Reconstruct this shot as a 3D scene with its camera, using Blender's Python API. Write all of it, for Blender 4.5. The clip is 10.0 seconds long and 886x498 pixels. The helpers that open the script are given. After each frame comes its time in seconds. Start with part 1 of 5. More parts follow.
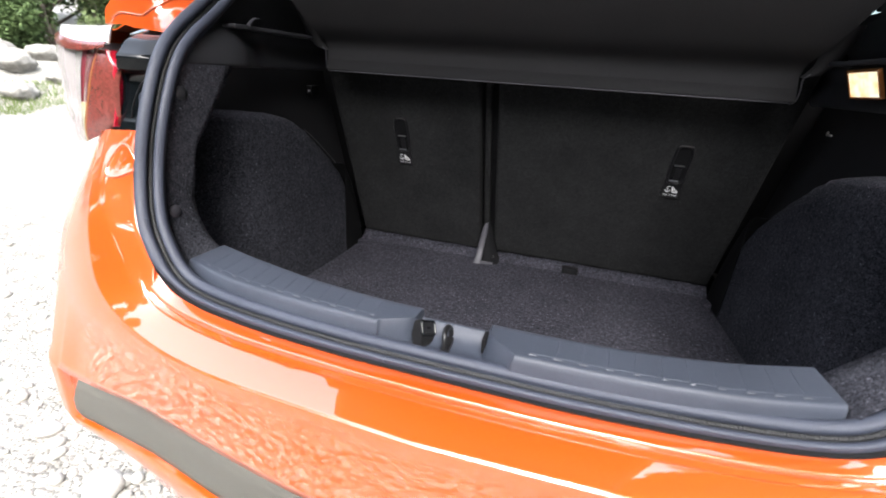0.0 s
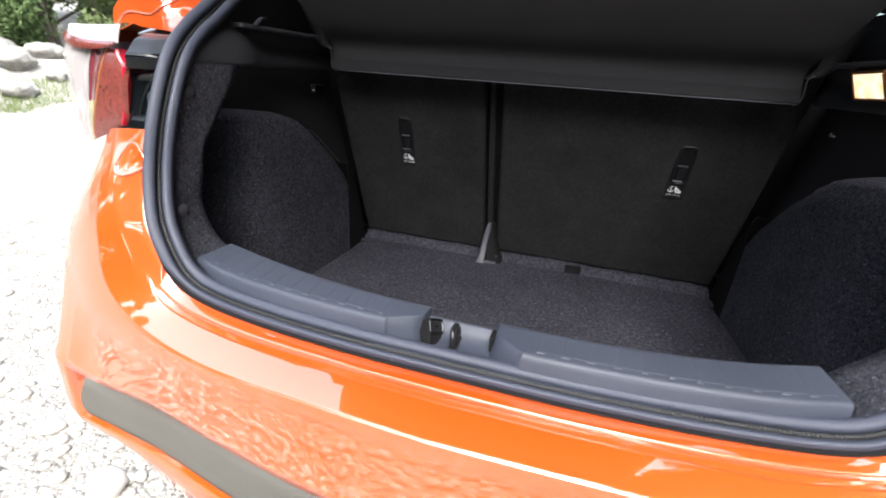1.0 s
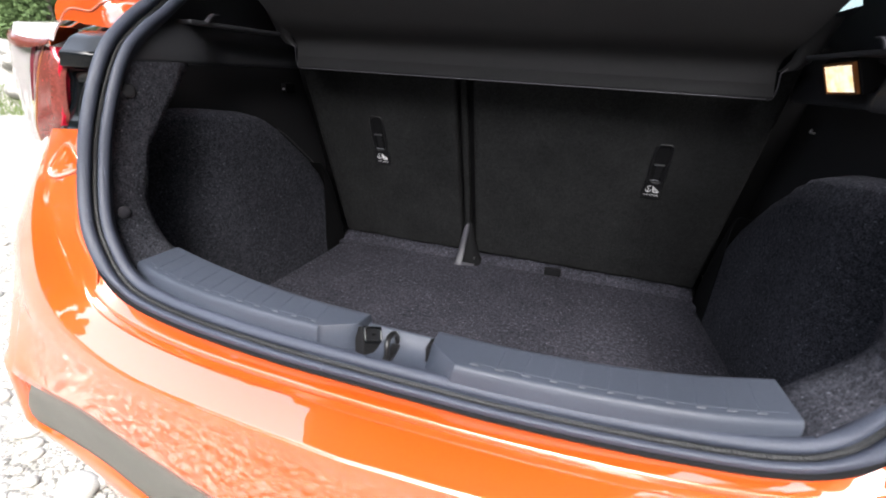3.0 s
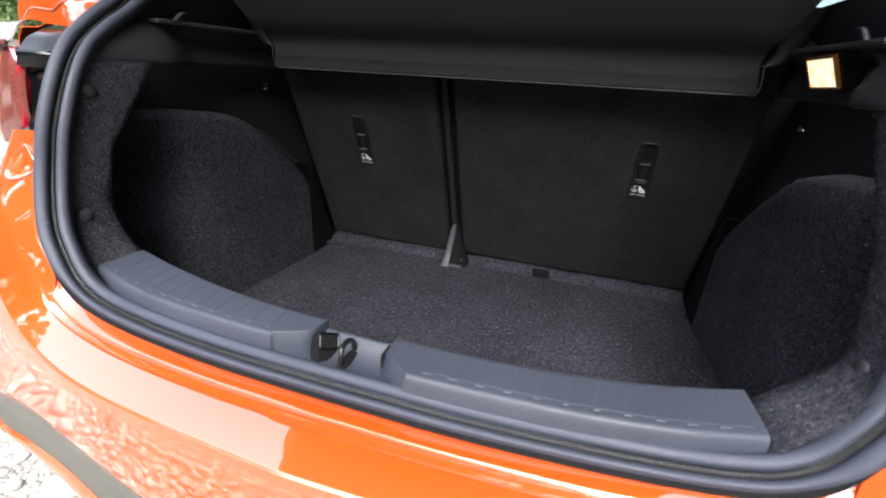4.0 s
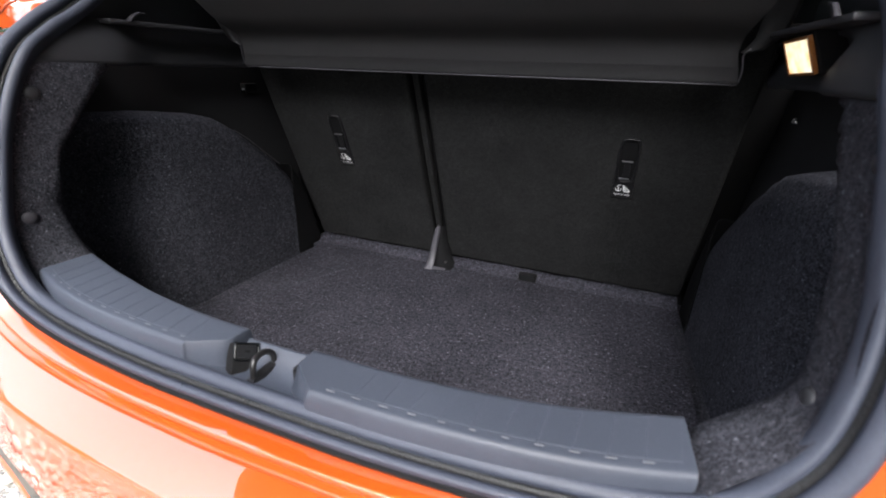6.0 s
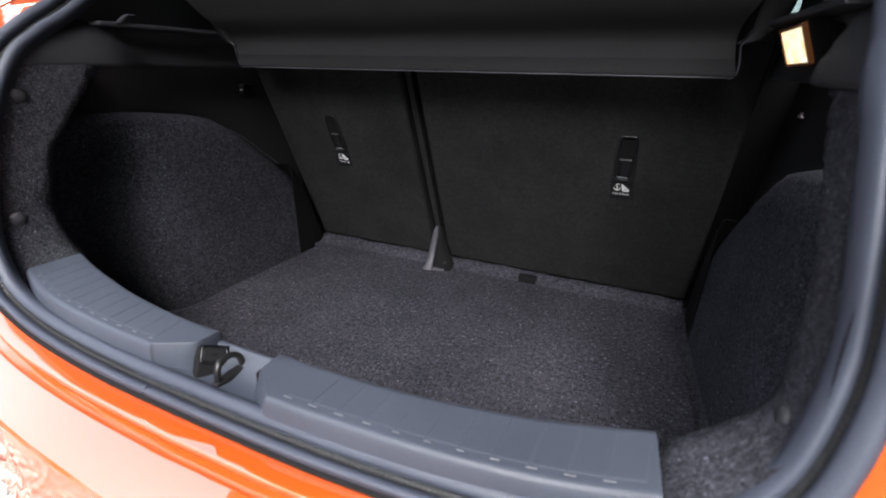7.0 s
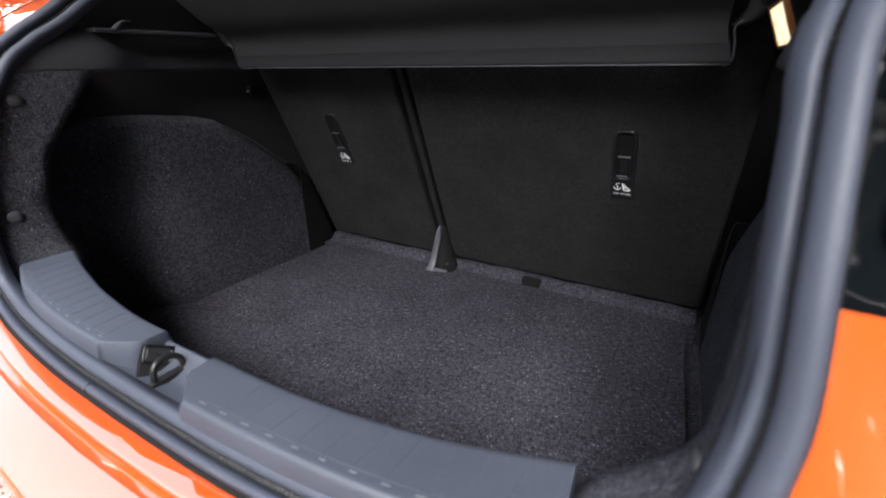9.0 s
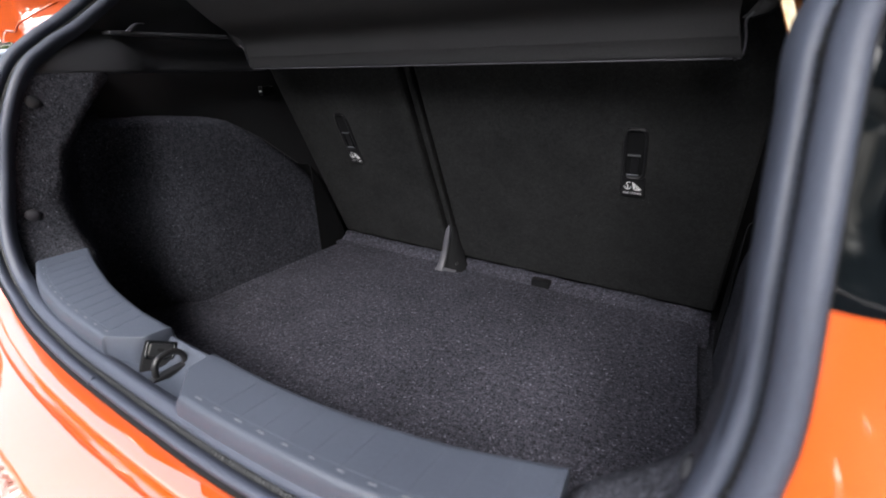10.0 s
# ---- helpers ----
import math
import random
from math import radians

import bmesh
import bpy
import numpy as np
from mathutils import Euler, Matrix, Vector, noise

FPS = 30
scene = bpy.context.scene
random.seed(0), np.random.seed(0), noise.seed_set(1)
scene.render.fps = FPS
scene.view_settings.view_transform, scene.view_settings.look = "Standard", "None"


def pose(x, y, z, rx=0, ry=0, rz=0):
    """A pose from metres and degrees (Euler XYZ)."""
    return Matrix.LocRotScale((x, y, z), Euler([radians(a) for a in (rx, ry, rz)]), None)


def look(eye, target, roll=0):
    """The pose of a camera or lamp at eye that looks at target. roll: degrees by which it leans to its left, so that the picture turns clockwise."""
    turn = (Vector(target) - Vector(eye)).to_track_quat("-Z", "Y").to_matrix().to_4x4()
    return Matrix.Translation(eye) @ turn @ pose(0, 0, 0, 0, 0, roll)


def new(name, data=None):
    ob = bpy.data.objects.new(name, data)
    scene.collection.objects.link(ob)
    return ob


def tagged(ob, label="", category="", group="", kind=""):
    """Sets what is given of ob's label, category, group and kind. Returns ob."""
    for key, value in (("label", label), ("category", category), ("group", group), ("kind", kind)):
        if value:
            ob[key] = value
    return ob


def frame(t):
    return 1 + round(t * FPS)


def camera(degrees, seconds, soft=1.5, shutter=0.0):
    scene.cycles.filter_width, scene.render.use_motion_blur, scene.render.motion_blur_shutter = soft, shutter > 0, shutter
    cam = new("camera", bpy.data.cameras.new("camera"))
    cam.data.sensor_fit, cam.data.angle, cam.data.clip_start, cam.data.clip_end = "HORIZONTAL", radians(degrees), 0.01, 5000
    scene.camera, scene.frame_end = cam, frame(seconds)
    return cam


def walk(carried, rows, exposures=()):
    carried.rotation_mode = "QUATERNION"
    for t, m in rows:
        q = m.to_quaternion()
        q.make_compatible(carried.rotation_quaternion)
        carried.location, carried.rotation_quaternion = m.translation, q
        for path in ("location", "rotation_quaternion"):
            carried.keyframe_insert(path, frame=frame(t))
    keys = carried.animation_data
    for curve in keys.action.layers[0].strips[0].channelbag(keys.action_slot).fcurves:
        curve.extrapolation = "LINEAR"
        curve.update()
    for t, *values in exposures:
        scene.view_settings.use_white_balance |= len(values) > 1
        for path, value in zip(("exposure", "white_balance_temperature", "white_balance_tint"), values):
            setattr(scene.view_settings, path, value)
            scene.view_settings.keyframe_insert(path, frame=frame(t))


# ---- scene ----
cam = camera(90.7, 10.0, 1.8)
# a small aperture focused on the boot leaves the nearest rubber soft
cam.data.dof.use_dof = True
cam.data.dof.focus_distance = 1.0
cam.data.dof.aperture_fstop = 4.5
PATH = [
    (0, (0.106, 0.121, 1.116), (-0.387, 1.908, 0.366), 3.9),
    (0.5, (0.094, 0.115, 1.117), (-0.396, 1.902, 0.366), 4.1),
    (1, (0.096, 0.114, 1.116), (-0.394, 1.902, 0.364), 4.1),
    (1.5, (0.103, 0.121, 1.116), (-0.39, 1.907, 0.363), 4.1),
    (2, (0.126, 0.135, 1.115), (-0.379, 1.918, 0.362), 3.9),
    (2.5, (0.149, 0.151, 1.116), (-0.362, 1.931, 0.362), 3.8),
    (4, (0.223, 0.207, 1.115), (-0.326, 1.975, 0.359), 3.2),
    (4.5, (0.248, 0.226, 1.115), (-0.319, 1.987, 0.356), 3.0),
    (5, (0.275, 0.245, 1.112), (-0.322, 1.997, 0.355), 2.6),
    (5.5, (0.299, 0.265, 1.112), (-0.328, 2.006, 0.352), 2.3),
    (7, (0.366, 0.322, 1.109), (-0.37, 2.016, 0.342), 1.1),
    (7.5, (0.388, 0.341, 1.107), (-0.394, 2.013, 0.338), 0.7),
    (8, (0.411, 0.361, 1.107), (-0.413, 2.012, 0.335), 0.3),
    (8.5, (0.433, 0.38, 1.106), (-0.432, 2.008, 0.332), -0.0),
    (9, (0.458, 0.401, 1.105), (-0.462, 1.998, 0.329), -0.6),
    (9.5, (0.472, 0.414, 1.102), (-0.492, 1.986, 0.328), -1.1),
    (10, (0.474, 0.415, 1.101), (-0.513, 1.973, 0.328), -1.2),
]
walk(cam, [(t, look(eye, target, roll)) for t, eye, target, roll in PATH], [(0.0, 3.16), (10.0, 3.16)])

# ---- world and light ----
world = bpy.data.worlds.new("sky")
scene.world = world
world.use_nodes = True
wn = world.node_tree
sky = wn.nodes.new("ShaderNodeTexSky")
sky.sky_type = "NISHITA"
sky.sun_disc = False
sky.sun_elevation = radians(52)
sky.sun_rotation = radians(160)
sky.air_density, sky.dust_density, sky.ozone_density = 1.0, 6.0, 4.2
pale = wn.nodes.new("ShaderNodeHueSaturation")
pale.inputs["Saturation"].default_value = 0.45
wn.links.new(sky.outputs[0], pale.inputs["Color"])
wn.links.new(pale.outputs[0], wn.nodes["Background"].inputs[0])
wn.nodes["Background"].inputs[1].default_value = 0.132

sun_data = bpy.data.lights.new("sun", "SUN")
sun_data.energy = 0.3
sun_data.angle = radians(60)
sun_data.color = (1.0, 0.98, 0.95)
sun = new("sun", sun_data)
sun.matrix_world = look((0.8, -4.9, 8.2), (0, 0.6, 0.6))


# ---- materials ----
def nodes_of(name):
    m = bpy.data.materials.new(name)
    m.use_nodes = True
    nt = m.node_tree
    return m, nt, nt.nodes["Principled BSDF"]


def noise_node(nt, scale, detail=4.0, rough=0.55, dist=0.0):
    tc = nt.nodes.new("ShaderNodeTexCoord")
    n = nt.nodes.new("ShaderNodeTexNoise")
    n.inputs["Scale"].default_value = scale
    n.inputs["Detail"].default_value = detail
    n.inputs["Roughness"].default_value = rough
    n.inputs["Distortion"].default_value = dist
    nt.links.new(tc.outputs["Object"], n.inputs["Vector"])
    return n


def ramp(nt, fac, stops):
    r = nt.nodes.new("ShaderNodeValToRGB")
    while len(r.color_ramp.elements) < len(stops):
        r.color_ramp.elements.new(0.5)
    for e, (p, c) in zip(r.color_ramp.elements, stops):
        e.position, e.color = p, (*c, 1)
    nt.links.new(fac, r.inputs[0])
    return r.outputs[0]


def mix(nt, fac, a, b, blend="MIX"):
    n = nt.nodes.new("ShaderNodeMix")
    n.data_type = "RGBA"
    n.blend_type = blend
    for sock, v in ((n.inputs[0], fac), (n.inputs[6], a), (n.inputs[7], b)):
        if isinstance(v, (int, float)):
            sock.default_value = v
        elif isinstance(v, tuple):
            sock.default_value = (*v, 1)
        else:
            nt.links.new(v, sock)
    return n.outputs[2]


def bump(nt, bsdf, height, strength, distance):
    b = nt.nodes.new("ShaderNodeBump")
    b.inputs["Strength"].default_value = strength
    b.inputs["Distance"].default_value = distance
    nt.links.new(height, b.inputs["Height"])
    nt.links.new(b.outputs[0], bsdf.inputs["Normal"])


def surface(name, dark, light, scale, rough=0.6, metal=0.0, bump_scale=0.0, bump_depth=0.0005, spec=0.5, coarse=6.0):
    """Two scales of variation between two colours, with a fine relief."""
    m, nt, b = nodes_of(name)
    fine = noise_node(nt, scale, 5, 0.65)
    wide = noise_node(nt, coarse, 3, 0.6)
    c1 = ramp(nt, fine.outputs[0], [(0.32, dark), (0.68, light)])
    c2 = ramp(nt, wide.outputs[0], [(0.3, (0.82, 0.82, 0.82)), (0.7, (1.0, 1.0, 1.0))])
    nt.links.new(mix(nt, 1.0, c1, c2, "MULTIPLY"), b.inputs["Base Color"])
    rr = ramp(nt, wide.outputs[0], [(0.25, (rough * 0.85,) * 3), (0.75, (min(1, rough * 1.12),) * 3)])
    nt.links.new(rr, b.inputs["Roughness"])
    b.inputs["Metallic"].default_value = metal
    b.inputs["Specular IOR Level"].default_value = spec
    if bump_scale:
        bn = noise_node(nt, bump_scale, 3, 0.6)
        bump(nt, b, bn.outputs[0], 0.6, bump_depth)
    return m


def carpet_material(name, dark, light, fleck, low=0.55, high=1.18, rare=0.63):
    """Needle felt: fine fibres, clumps at two sizes and pale flecks."""
    m, nt, b = nodes_of(name)
    fine = noise_node(nt, 380, 5, 0.75)
    mid = noise_node(nt, 120, 4, 0.75)
    wide = noise_node(nt, 8, 4, 0.65)
    c1 = ramp(nt, fine.outputs[0], [(0.38, dark), (0.62, light)])
    c2 = ramp(nt, mid.outputs[0], [(0.36, (low,) * 3), (0.64, (high,) * 3)])
    c3 = ramp(nt, wide.outputs[0], [(0.32, (0.72, 0.72, 0.72)), (0.70, (1.08, 1.08, 1.08))])
    c = mix(nt, 1.0, mix(nt, 1.0, c1, c2, "MULTIPLY"), c3, "MULTIPLY")
    dots = noise_node(nt, 210, 3, 0.6)
    f = ramp(nt, dots.outputs[0], [(rare, (0, 0, 0)), (rare + 0.09, (1, 1, 1))])
    nt.links.new(mix(nt, f, c, fleck), b.inputs["Base Color"])
    b.inputs["Roughness"].default_value = 0.95
    b.inputs["Specular IOR Level"].default_value = 0.06
    bump(nt, b, mid.outputs[0], 0.8, 0.003)
    return m


def paint_material():
    m, nt, b = nodes_of("orange_paint")
    flake = noise_node(nt, 2600, 2, 0.5)
    wide = noise_node(nt, 3.0, 2, 0.5)
    c = ramp(nt, flake.outputs[0], [(0.35, (0.465, 0.0595, 0.004)), (0.65, (0.54, 0.0740, 0.0060))])
    c2 = ramp(nt, wide.outputs[0], [(0.3, (0.95, 0.95, 0.95)), (0.7, (1, 1, 1))])
    nt.links.new(mix(nt, 1.0, c, c2, "MULTIPLY"), b.inputs["Base Color"])
    b.inputs["Metallic"].default_value = 0.10
    b.inputs["Roughness"].default_value = 0.42
    b.inputs["Specular IOR Level"].default_value = 0.25
    b.inputs["Coat Weight"].default_value = 1.0
    b.inputs["Coat Roughness"].default_value = 0.008
    b.inputs["Coat IOR"].default_value = 2.4
    peel = noise_node(nt, 240, 2, 0.5)
    bump(nt, b, peel.outputs[0], 0.02, 0.0003)
    return m


def simple(name, color, rough, metal=0.0, coat=0.0, grain=900, spec=0.5):
    m, nt, b = nodes_of(name)
    n = noise_node(nt, grain, 3, 0.6)
    c = ramp(nt, n.outputs[0], [(0.3, tuple(v * 0.85 for v in color)), (0.7, tuple(min(1, v * 1.12) for v in color))])
    nt.links.new(c, b.inputs["Base Color"])
    b.inputs["Roughness"].default_value = rough
    b.inputs["Metallic"].default_value = metal
    b.inputs["Coat Weight"].default_value = coat
    b.inputs["Specular IOR Level"].default_value = spec
    return m


def lens_material(name, color, rough=0.06, alpha=0.55, coat=0.25):
    m, nt, b = nodes_of(name)
    if alpha < 0.5:
        facets = noise_node(nt, 70, 3, 0.6, 2.0)
        nt.links.new(ramp(nt, facets.outputs[0], [(0.36, tuple(v * 0.78 for v in color)), (0.64, tuple(min(1.0, v * 1.25) for v in color))]), b.inputs["Base Color"])
    else:
        b.inputs["Base Color"].default_value = (*color, 1)
    b.inputs["Roughness"].default_value = rough
    b.inputs["Transmission Weight"].default_value = alpha
    b.inputs["IOR"].default_value = 1.45
    b.inputs["Coat Weight"].default_value = coat
    b.inputs["Specular IOR Level"].default_value = 0.5 if coat else 0.25
    b.inputs["Coat Roughness"].default_value = 0.03
    return m


def lamp_material():
    m, nt, b = nodes_of("warm_lamp_lens")
    n = noise_node(nt, 60, 4, 0.6)
    c = ramp(nt, n.outputs[0], [(0.30, (1.0, 0.56, 0.24)), (0.45, (1.0, 0.76, 0.46)), (0.62, (1.0, 0.92, 0.72))])
    nt.links.new(c, b.inputs["Emission Color"])
    b.inputs["Base Color"].default_value = (0.30, 0.20, 0.10, 1)
    b.inputs["Emission Strength"].default_value = 0.15
    b.inputs["Roughness"].default_value = 0.2
    return m


PAINT = paint_material()
CARPET = carpet_material("boot_carpet", (0.0145, 0.0141, 0.0182), (0.0612, 0.0602, 0.0755), (0.1469, 0.1456, 0.1790), 0.46, 1.25, 0.63)
SEAT_CARPET = carpet_material("seat_carpet", (0.0172, 0.0174, 0.0180), (0.0279, 0.0282, 0.0290), (0.060, 0.061, 0.062), 0.78, 1.12, 0.68)
SIDE_CARPET = carpet_material("side_carpet", (0.0190, 0.0194, 0.0238), (0.0730, 0.0745, 0.0910), (0.1430, 0.1460, 0.1760))
SILL = surface("sill_plastic", (0.0310, 0.0368, 0.0510), (0.0406, 0.0480, 0.0662), 700, 0.52, bump_scale=1500, bump_depth=0.0003, spec=0.4)
TRIM_BLACK = surface("trim_plastic", (0.0286, 0.0293, 0.0338), (0.0387, 0.0395, 0.0450), 800, 0.5, bump_scale=1600, bump_depth=0.0003, spec=0.4)
SHELF_MAT = surface("shelf_board", (0.0175, 0.0172, 0.0188), (0.0265, 0.0262, 0.0286), 600, 0.85, bump_scale=900, bump_depth=0.0006, spec=0.3)
RUBBER = surface("seal_rubber", (0.0267, 0.0319, 0.0471), (0.0376, 0.0444, 0.0652), 500, 0.60, bump_scale=1200, bump_depth=0.0002, spec=0.4)
CHANNEL = surface("channel_felt", (0.003, 0.003, 0.0034), (0.018, 0.0195, 0.022), 420, 0.7, bump_scale=500, bump_depth=0.0012)
# serves black parts, and paints the shade in gaps and hollows
BLACK_HOLE = simple("black_parts_and_hollows", (0.0060, 0.0060, 0.0067), 0.85, spec=0.12)
# tone of the shaded recess behind the wheel arches
LINING = simple("recess_shade", (0.0220, 0.0220, 0.0240), 0.85, spec=0.15)
GLOSS_BLACK = simple("satin_black", (0.003, 0.004, 0.005), 0.07, spec=0.3)
STEEL = simple("dark_steel", (0.018, 0.0178, 0.019), 0.32, metal=0.5)
LATCH_BLACK = simple("latch_plastic", (0.011, 0.0115, 0.013), 0.30, spec=0.4)
GREY_TRIM = surface("bumper_insert", (0.068, 0.066, 0.057), (0.086, 0.083, 0.072), 900, 0.5, bump_scale=1400, bump_depth=0.0002)
WHITE_MARK = simple("white_print", (0.80, 0.80, 0.80), 0.5)
ANCHOR = simple("anchor_plastic", (0.010, 0.010, 0.011), 0.4, spec=0.35)
GREY_MARK = simple("pale_edge_grey", (0.085, 0.090, 0.100), 0.45)
FOOT_MAT = surface("grey_cover_plastic", (0.046, 0.045, 0.054), (0.058, 0.057, 0.068), 500, 0.5)
RED_LENS = lens_material("red_lens", (0.15, 0.036, 0.029), 0.14, 0.1, 0.1)
CLEAR_LENS = lens_material("clear_lens", (0.62, 0.58, 0.57), 0.04, 0.6)
WHITE_LENS = lens_material("pale_lens", (0.55, 0.52, 0.51), 0.08, 0.1)
DARK_RED = lens_material("dark_red_lens", (0.13, 0.022, 0.030), 0.10, 0.1, 0.15)
# clear panel whose greenish reflection is put into its colour
TINTED_LENS = lens_material("tinted_clear_lens", (0.42, 0.36, 0.16), 0.06, 0.3)
BRIGHT_RED = lens_material("bright_red_lens", (0.45, 0.010, 0.03), 0.08, 0.2)
LAMP_SILVER = simple("lamp_reflector", (0.72, 0.72, 0.74), 0.28, metal=0.9, grain=300)
LAMP_GLOW = lamp_material()
LAMP_RIM = simple("amber_rim", (0.20, 0.07, 0.015), 0.35)
GLASS = lens_material("window_glass", (0.45, 0.55, 0.53), 0.02, 1.0)
DARK_GLASS = simple("dark_window_glass", (0.006, 0.008, 0.008), 0.05, spec=0.5)
TYRE = simple("tyre_rubber", (0.02, 0.02, 0.02), 0.8)
ALLOY = simple("alloy", (0.35, 0.35, 0.36), 0.35, metal=0.9)
HEADLINER = surface("headliner", (0.05, 0.05, 0.05), (0.07, 0.07, 0.07), 500, 0.9)


# ---- mesh helpers ----
def link_mesh(name, verts, faces, material, parent=None, label="", smooth=True):
    me = bpy.data.meshes.new(name)
    me.from_pydata([tuple(v) for v in verts], [], faces)
    me.update()
    if smooth:
        me.shade_smooth()
    me.materials.append(material)
    ob = new(name, me)
    if parent:
        ob.parent = parent
    if label:
        ob["label"] = label
    return ob


def part(name, bm, material, parent, label="", smooth=False):
    me = bpy.data.meshes.new(name)
    bmesh.ops.recalc_face_normals(bm, faces=bm.faces[:])
    bm.to_mesh(me)
    bm.free()
    if smooth:
        me.shade_smooth()
    me.materials.append(material)
    ob = new(name, me)
    if parent:
        ob.parent = parent
    if label:
        ob["label"] = label
    return ob


def grid_faces(nr, nc, closed=False):
    f = []
    for i in range(nr - 1):
        for j in range(nc if closed else nc - 1):
            k = (j + 1) % nc
            f.append((i * nc + j, i * nc + k, (i + 1) * nc + k, (i + 1) * nc + j))
    return f


def sheet(name, rows, material, parent, label="", thick=0.0, closed=False, flip=False):
    """A smooth skin through rows of points; thick gives it a back and edges."""
    nr, nc = len(rows), len(rows[0])
    verts = [Vector(p) for r in rows for p in r]
    faces = grid_faces(nr, nc, closed)
    if flip:
        faces = [tuple(reversed(f)) for f in faces]
    if thick and not closed:
        nor = [Vector((0, 0, 0)) for _ in verts]
        for f in faces:
            n = (verts[f[2]] - verts[f[0]]).cross(verts[f[3]] - verts[f[1]])
            for i in f:
                nor[i] += n
        base = len(verts)
        verts += [v - n.normalized() * thick for v, n in zip(verts, nor)]
        faces += [tuple(i + base for i in reversed(f)) for f in faces]
        ring = list(range(nc)) + [r * nc + nc - 1 for r in range(1, nr)] + [(nr - 1) * nc + c for c in range(nc - 2, -1, -1)] + [r * nc for r in range(nr - 2, 0, -1)]
        for a, b in zip(ring, ring[1:] + ring[:1]):
            # doubled edge points keep the rim crisp
            k = len(verts)
            verts += [verts[a], verts[b], verts[b + base], verts[a + base]]
            faces.append((k + 3, k + 2, k + 1, k) if not flip else (k, k + 1, k + 2, k + 3))
    return link_mesh(name, verts, faces, material, parent, label)


def spline(pts, n, closed=False):
    """Catmull-Rom through pts, n points per span."""
    pts = [Vector(p) for p in pts]
    out = []
    m = len(pts)
    for i in range(m if closed else m - 1):
        p1, p2 = pts[i], pts[(i + 1) % m]
        p0 = pts[i - 1] if (closed or i) else p1 * 2 - p2
        p3 = pts[(i + 2) % m] if (closed or i + 2 < m) else p2 * 2 - p1
        for k in range(n):
            t = k / n
            out.append(0.5 * (2 * p1 + (p2 - p0) * t + (2 * p0 - 5 * p1 + 4 * p2 - p3) * t * t + (3 * p1 - p0 - 3 * p2 + p3) * t ** 3))
    if not closed:
        out.append(pts[-1])
    return out


def right_shift(z):
    """The right flank stands a little wider than the left."""
    return lerp_table([(0.75, 0.025), (0.85, 0.024), (0.95, 0.018), (1.03, 0.012), (1.11, 0.003), (1.20, 0.002)], z)


def mirrored(pts):
    """A left half from the centre outwards, made whole: right end to left end."""
    left = list(pts)
    return [Vector((-p[0] + right_shift(p[2]) * smooth01(0.2, 0.46, -p[0]), p[1], p[2])) for p in reversed(left[1:])] + [Vector(p) for p in left]


def box_bm(bm, lo, hi, bevel=0.0, seg=2, m=None):
    r = bmesh.ops.create_cube(bm, size=1.0)
    vs = r["verts"]
    c = [(a + b) / 2 for a, b in zip(lo, hi)]
    for v in vs:
        v.co = Vector([c[i] + v.co[i] * (hi[i] - lo[i]) for i in range(3)])
    if bevel:
        es = list({e for v in vs for e in v.link_edges})
        r = bmesh.ops.bevel(bm, geom=es, offset=bevel, segments=seg, affect="EDGES", profile=0.6)
        vs = list({v for f in r["faces"] for v in f.verts} | {v for v in vs if v.is_valid})
    if m is not None:
        for v in vs:
            v.co = m @ v.co
    return vs


def box(name, lo, hi, material, parent=None, label="", bevel=0.002, m=None):
    bm = bmesh.new()
    box_bm(bm, lo, hi, bevel, 2, m)
    return part(name, bm, material, parent, label)


def tube(name, pts, radius, material, parent, label="", sides=10, cap=True):
    pts = [Vector(p) for p in pts]
    verts, n = [], len(pts)
    side = None
    for i, p in enumerate(pts):
        t = (pts[min(i + 1, n - 1)] - pts[max(i - 1, 0)]).normalized()
        if side is None:
            side = t.cross(Vector((0.3, 0.2, 0.93))).normalized()
        side = (side - t * side.dot(t)).normalized()
        up = t.cross(side)
        r = radius[i] if isinstance(radius, list) else radius
        for k in range(sides):
            a = 2 * math.pi * k / sides
            verts.append(p + (side * math.cos(a) + up * math.sin(a)) * r)
    faces = grid_faces(n, sides, True)
    if cap:
        faces += [tuple(range(sides - 1, -1, -1)), tuple(range((n - 1) * sides, n * sides))]
    return link_mesh(name, verts, faces, material, parent, label)


def smooth01(a, b, x):
    t = min(1.0, max(0.0, (x - a) / (b - a)))
    return t * t * (3 - 2 * t)


def lerp_table(table, x):
    if x <= table[0][0]:
        return table[0][1]
    for (a, u), (b, v) in zip(table[:-1], table[1:]):
        if x <= b:
            t = (x - a) / (b - a)
            return u + (v - u) * t
    return table[-1][1]


# ---- the car: body ----
car = new("car")
tagged(car, "orange hatchback with its tailgate raised and empty black-carpeted boot", "car")

# left half of the boot opening's rim, from the middle of the sill to the roof
RIM = [(0, 0.535, 0.772), (-0.15, 0.537, 0.772), (-0.29, 0.546, 0.774), (-0.39, 0.558, 0.781), (-0.437, 0.563, 0.804), (-0.466, 0.570, 0.842),
       (-0.489, 0.582, 0.885), (-0.505, 0.605, 0.95), (-0.507, 0.631, 1.03), (-0.514, 0.676, 1.11), (-0.526, 0.73, 1.157), (-0.531, 0.797, 1.203),
       (-0.52, 0.90, 1.29), (-0.48, 1.0, 1.41), (-0.40, 1.06, 1.48), (-0.22, 1.09, 1.505), (0, 1.10, 1.51)]
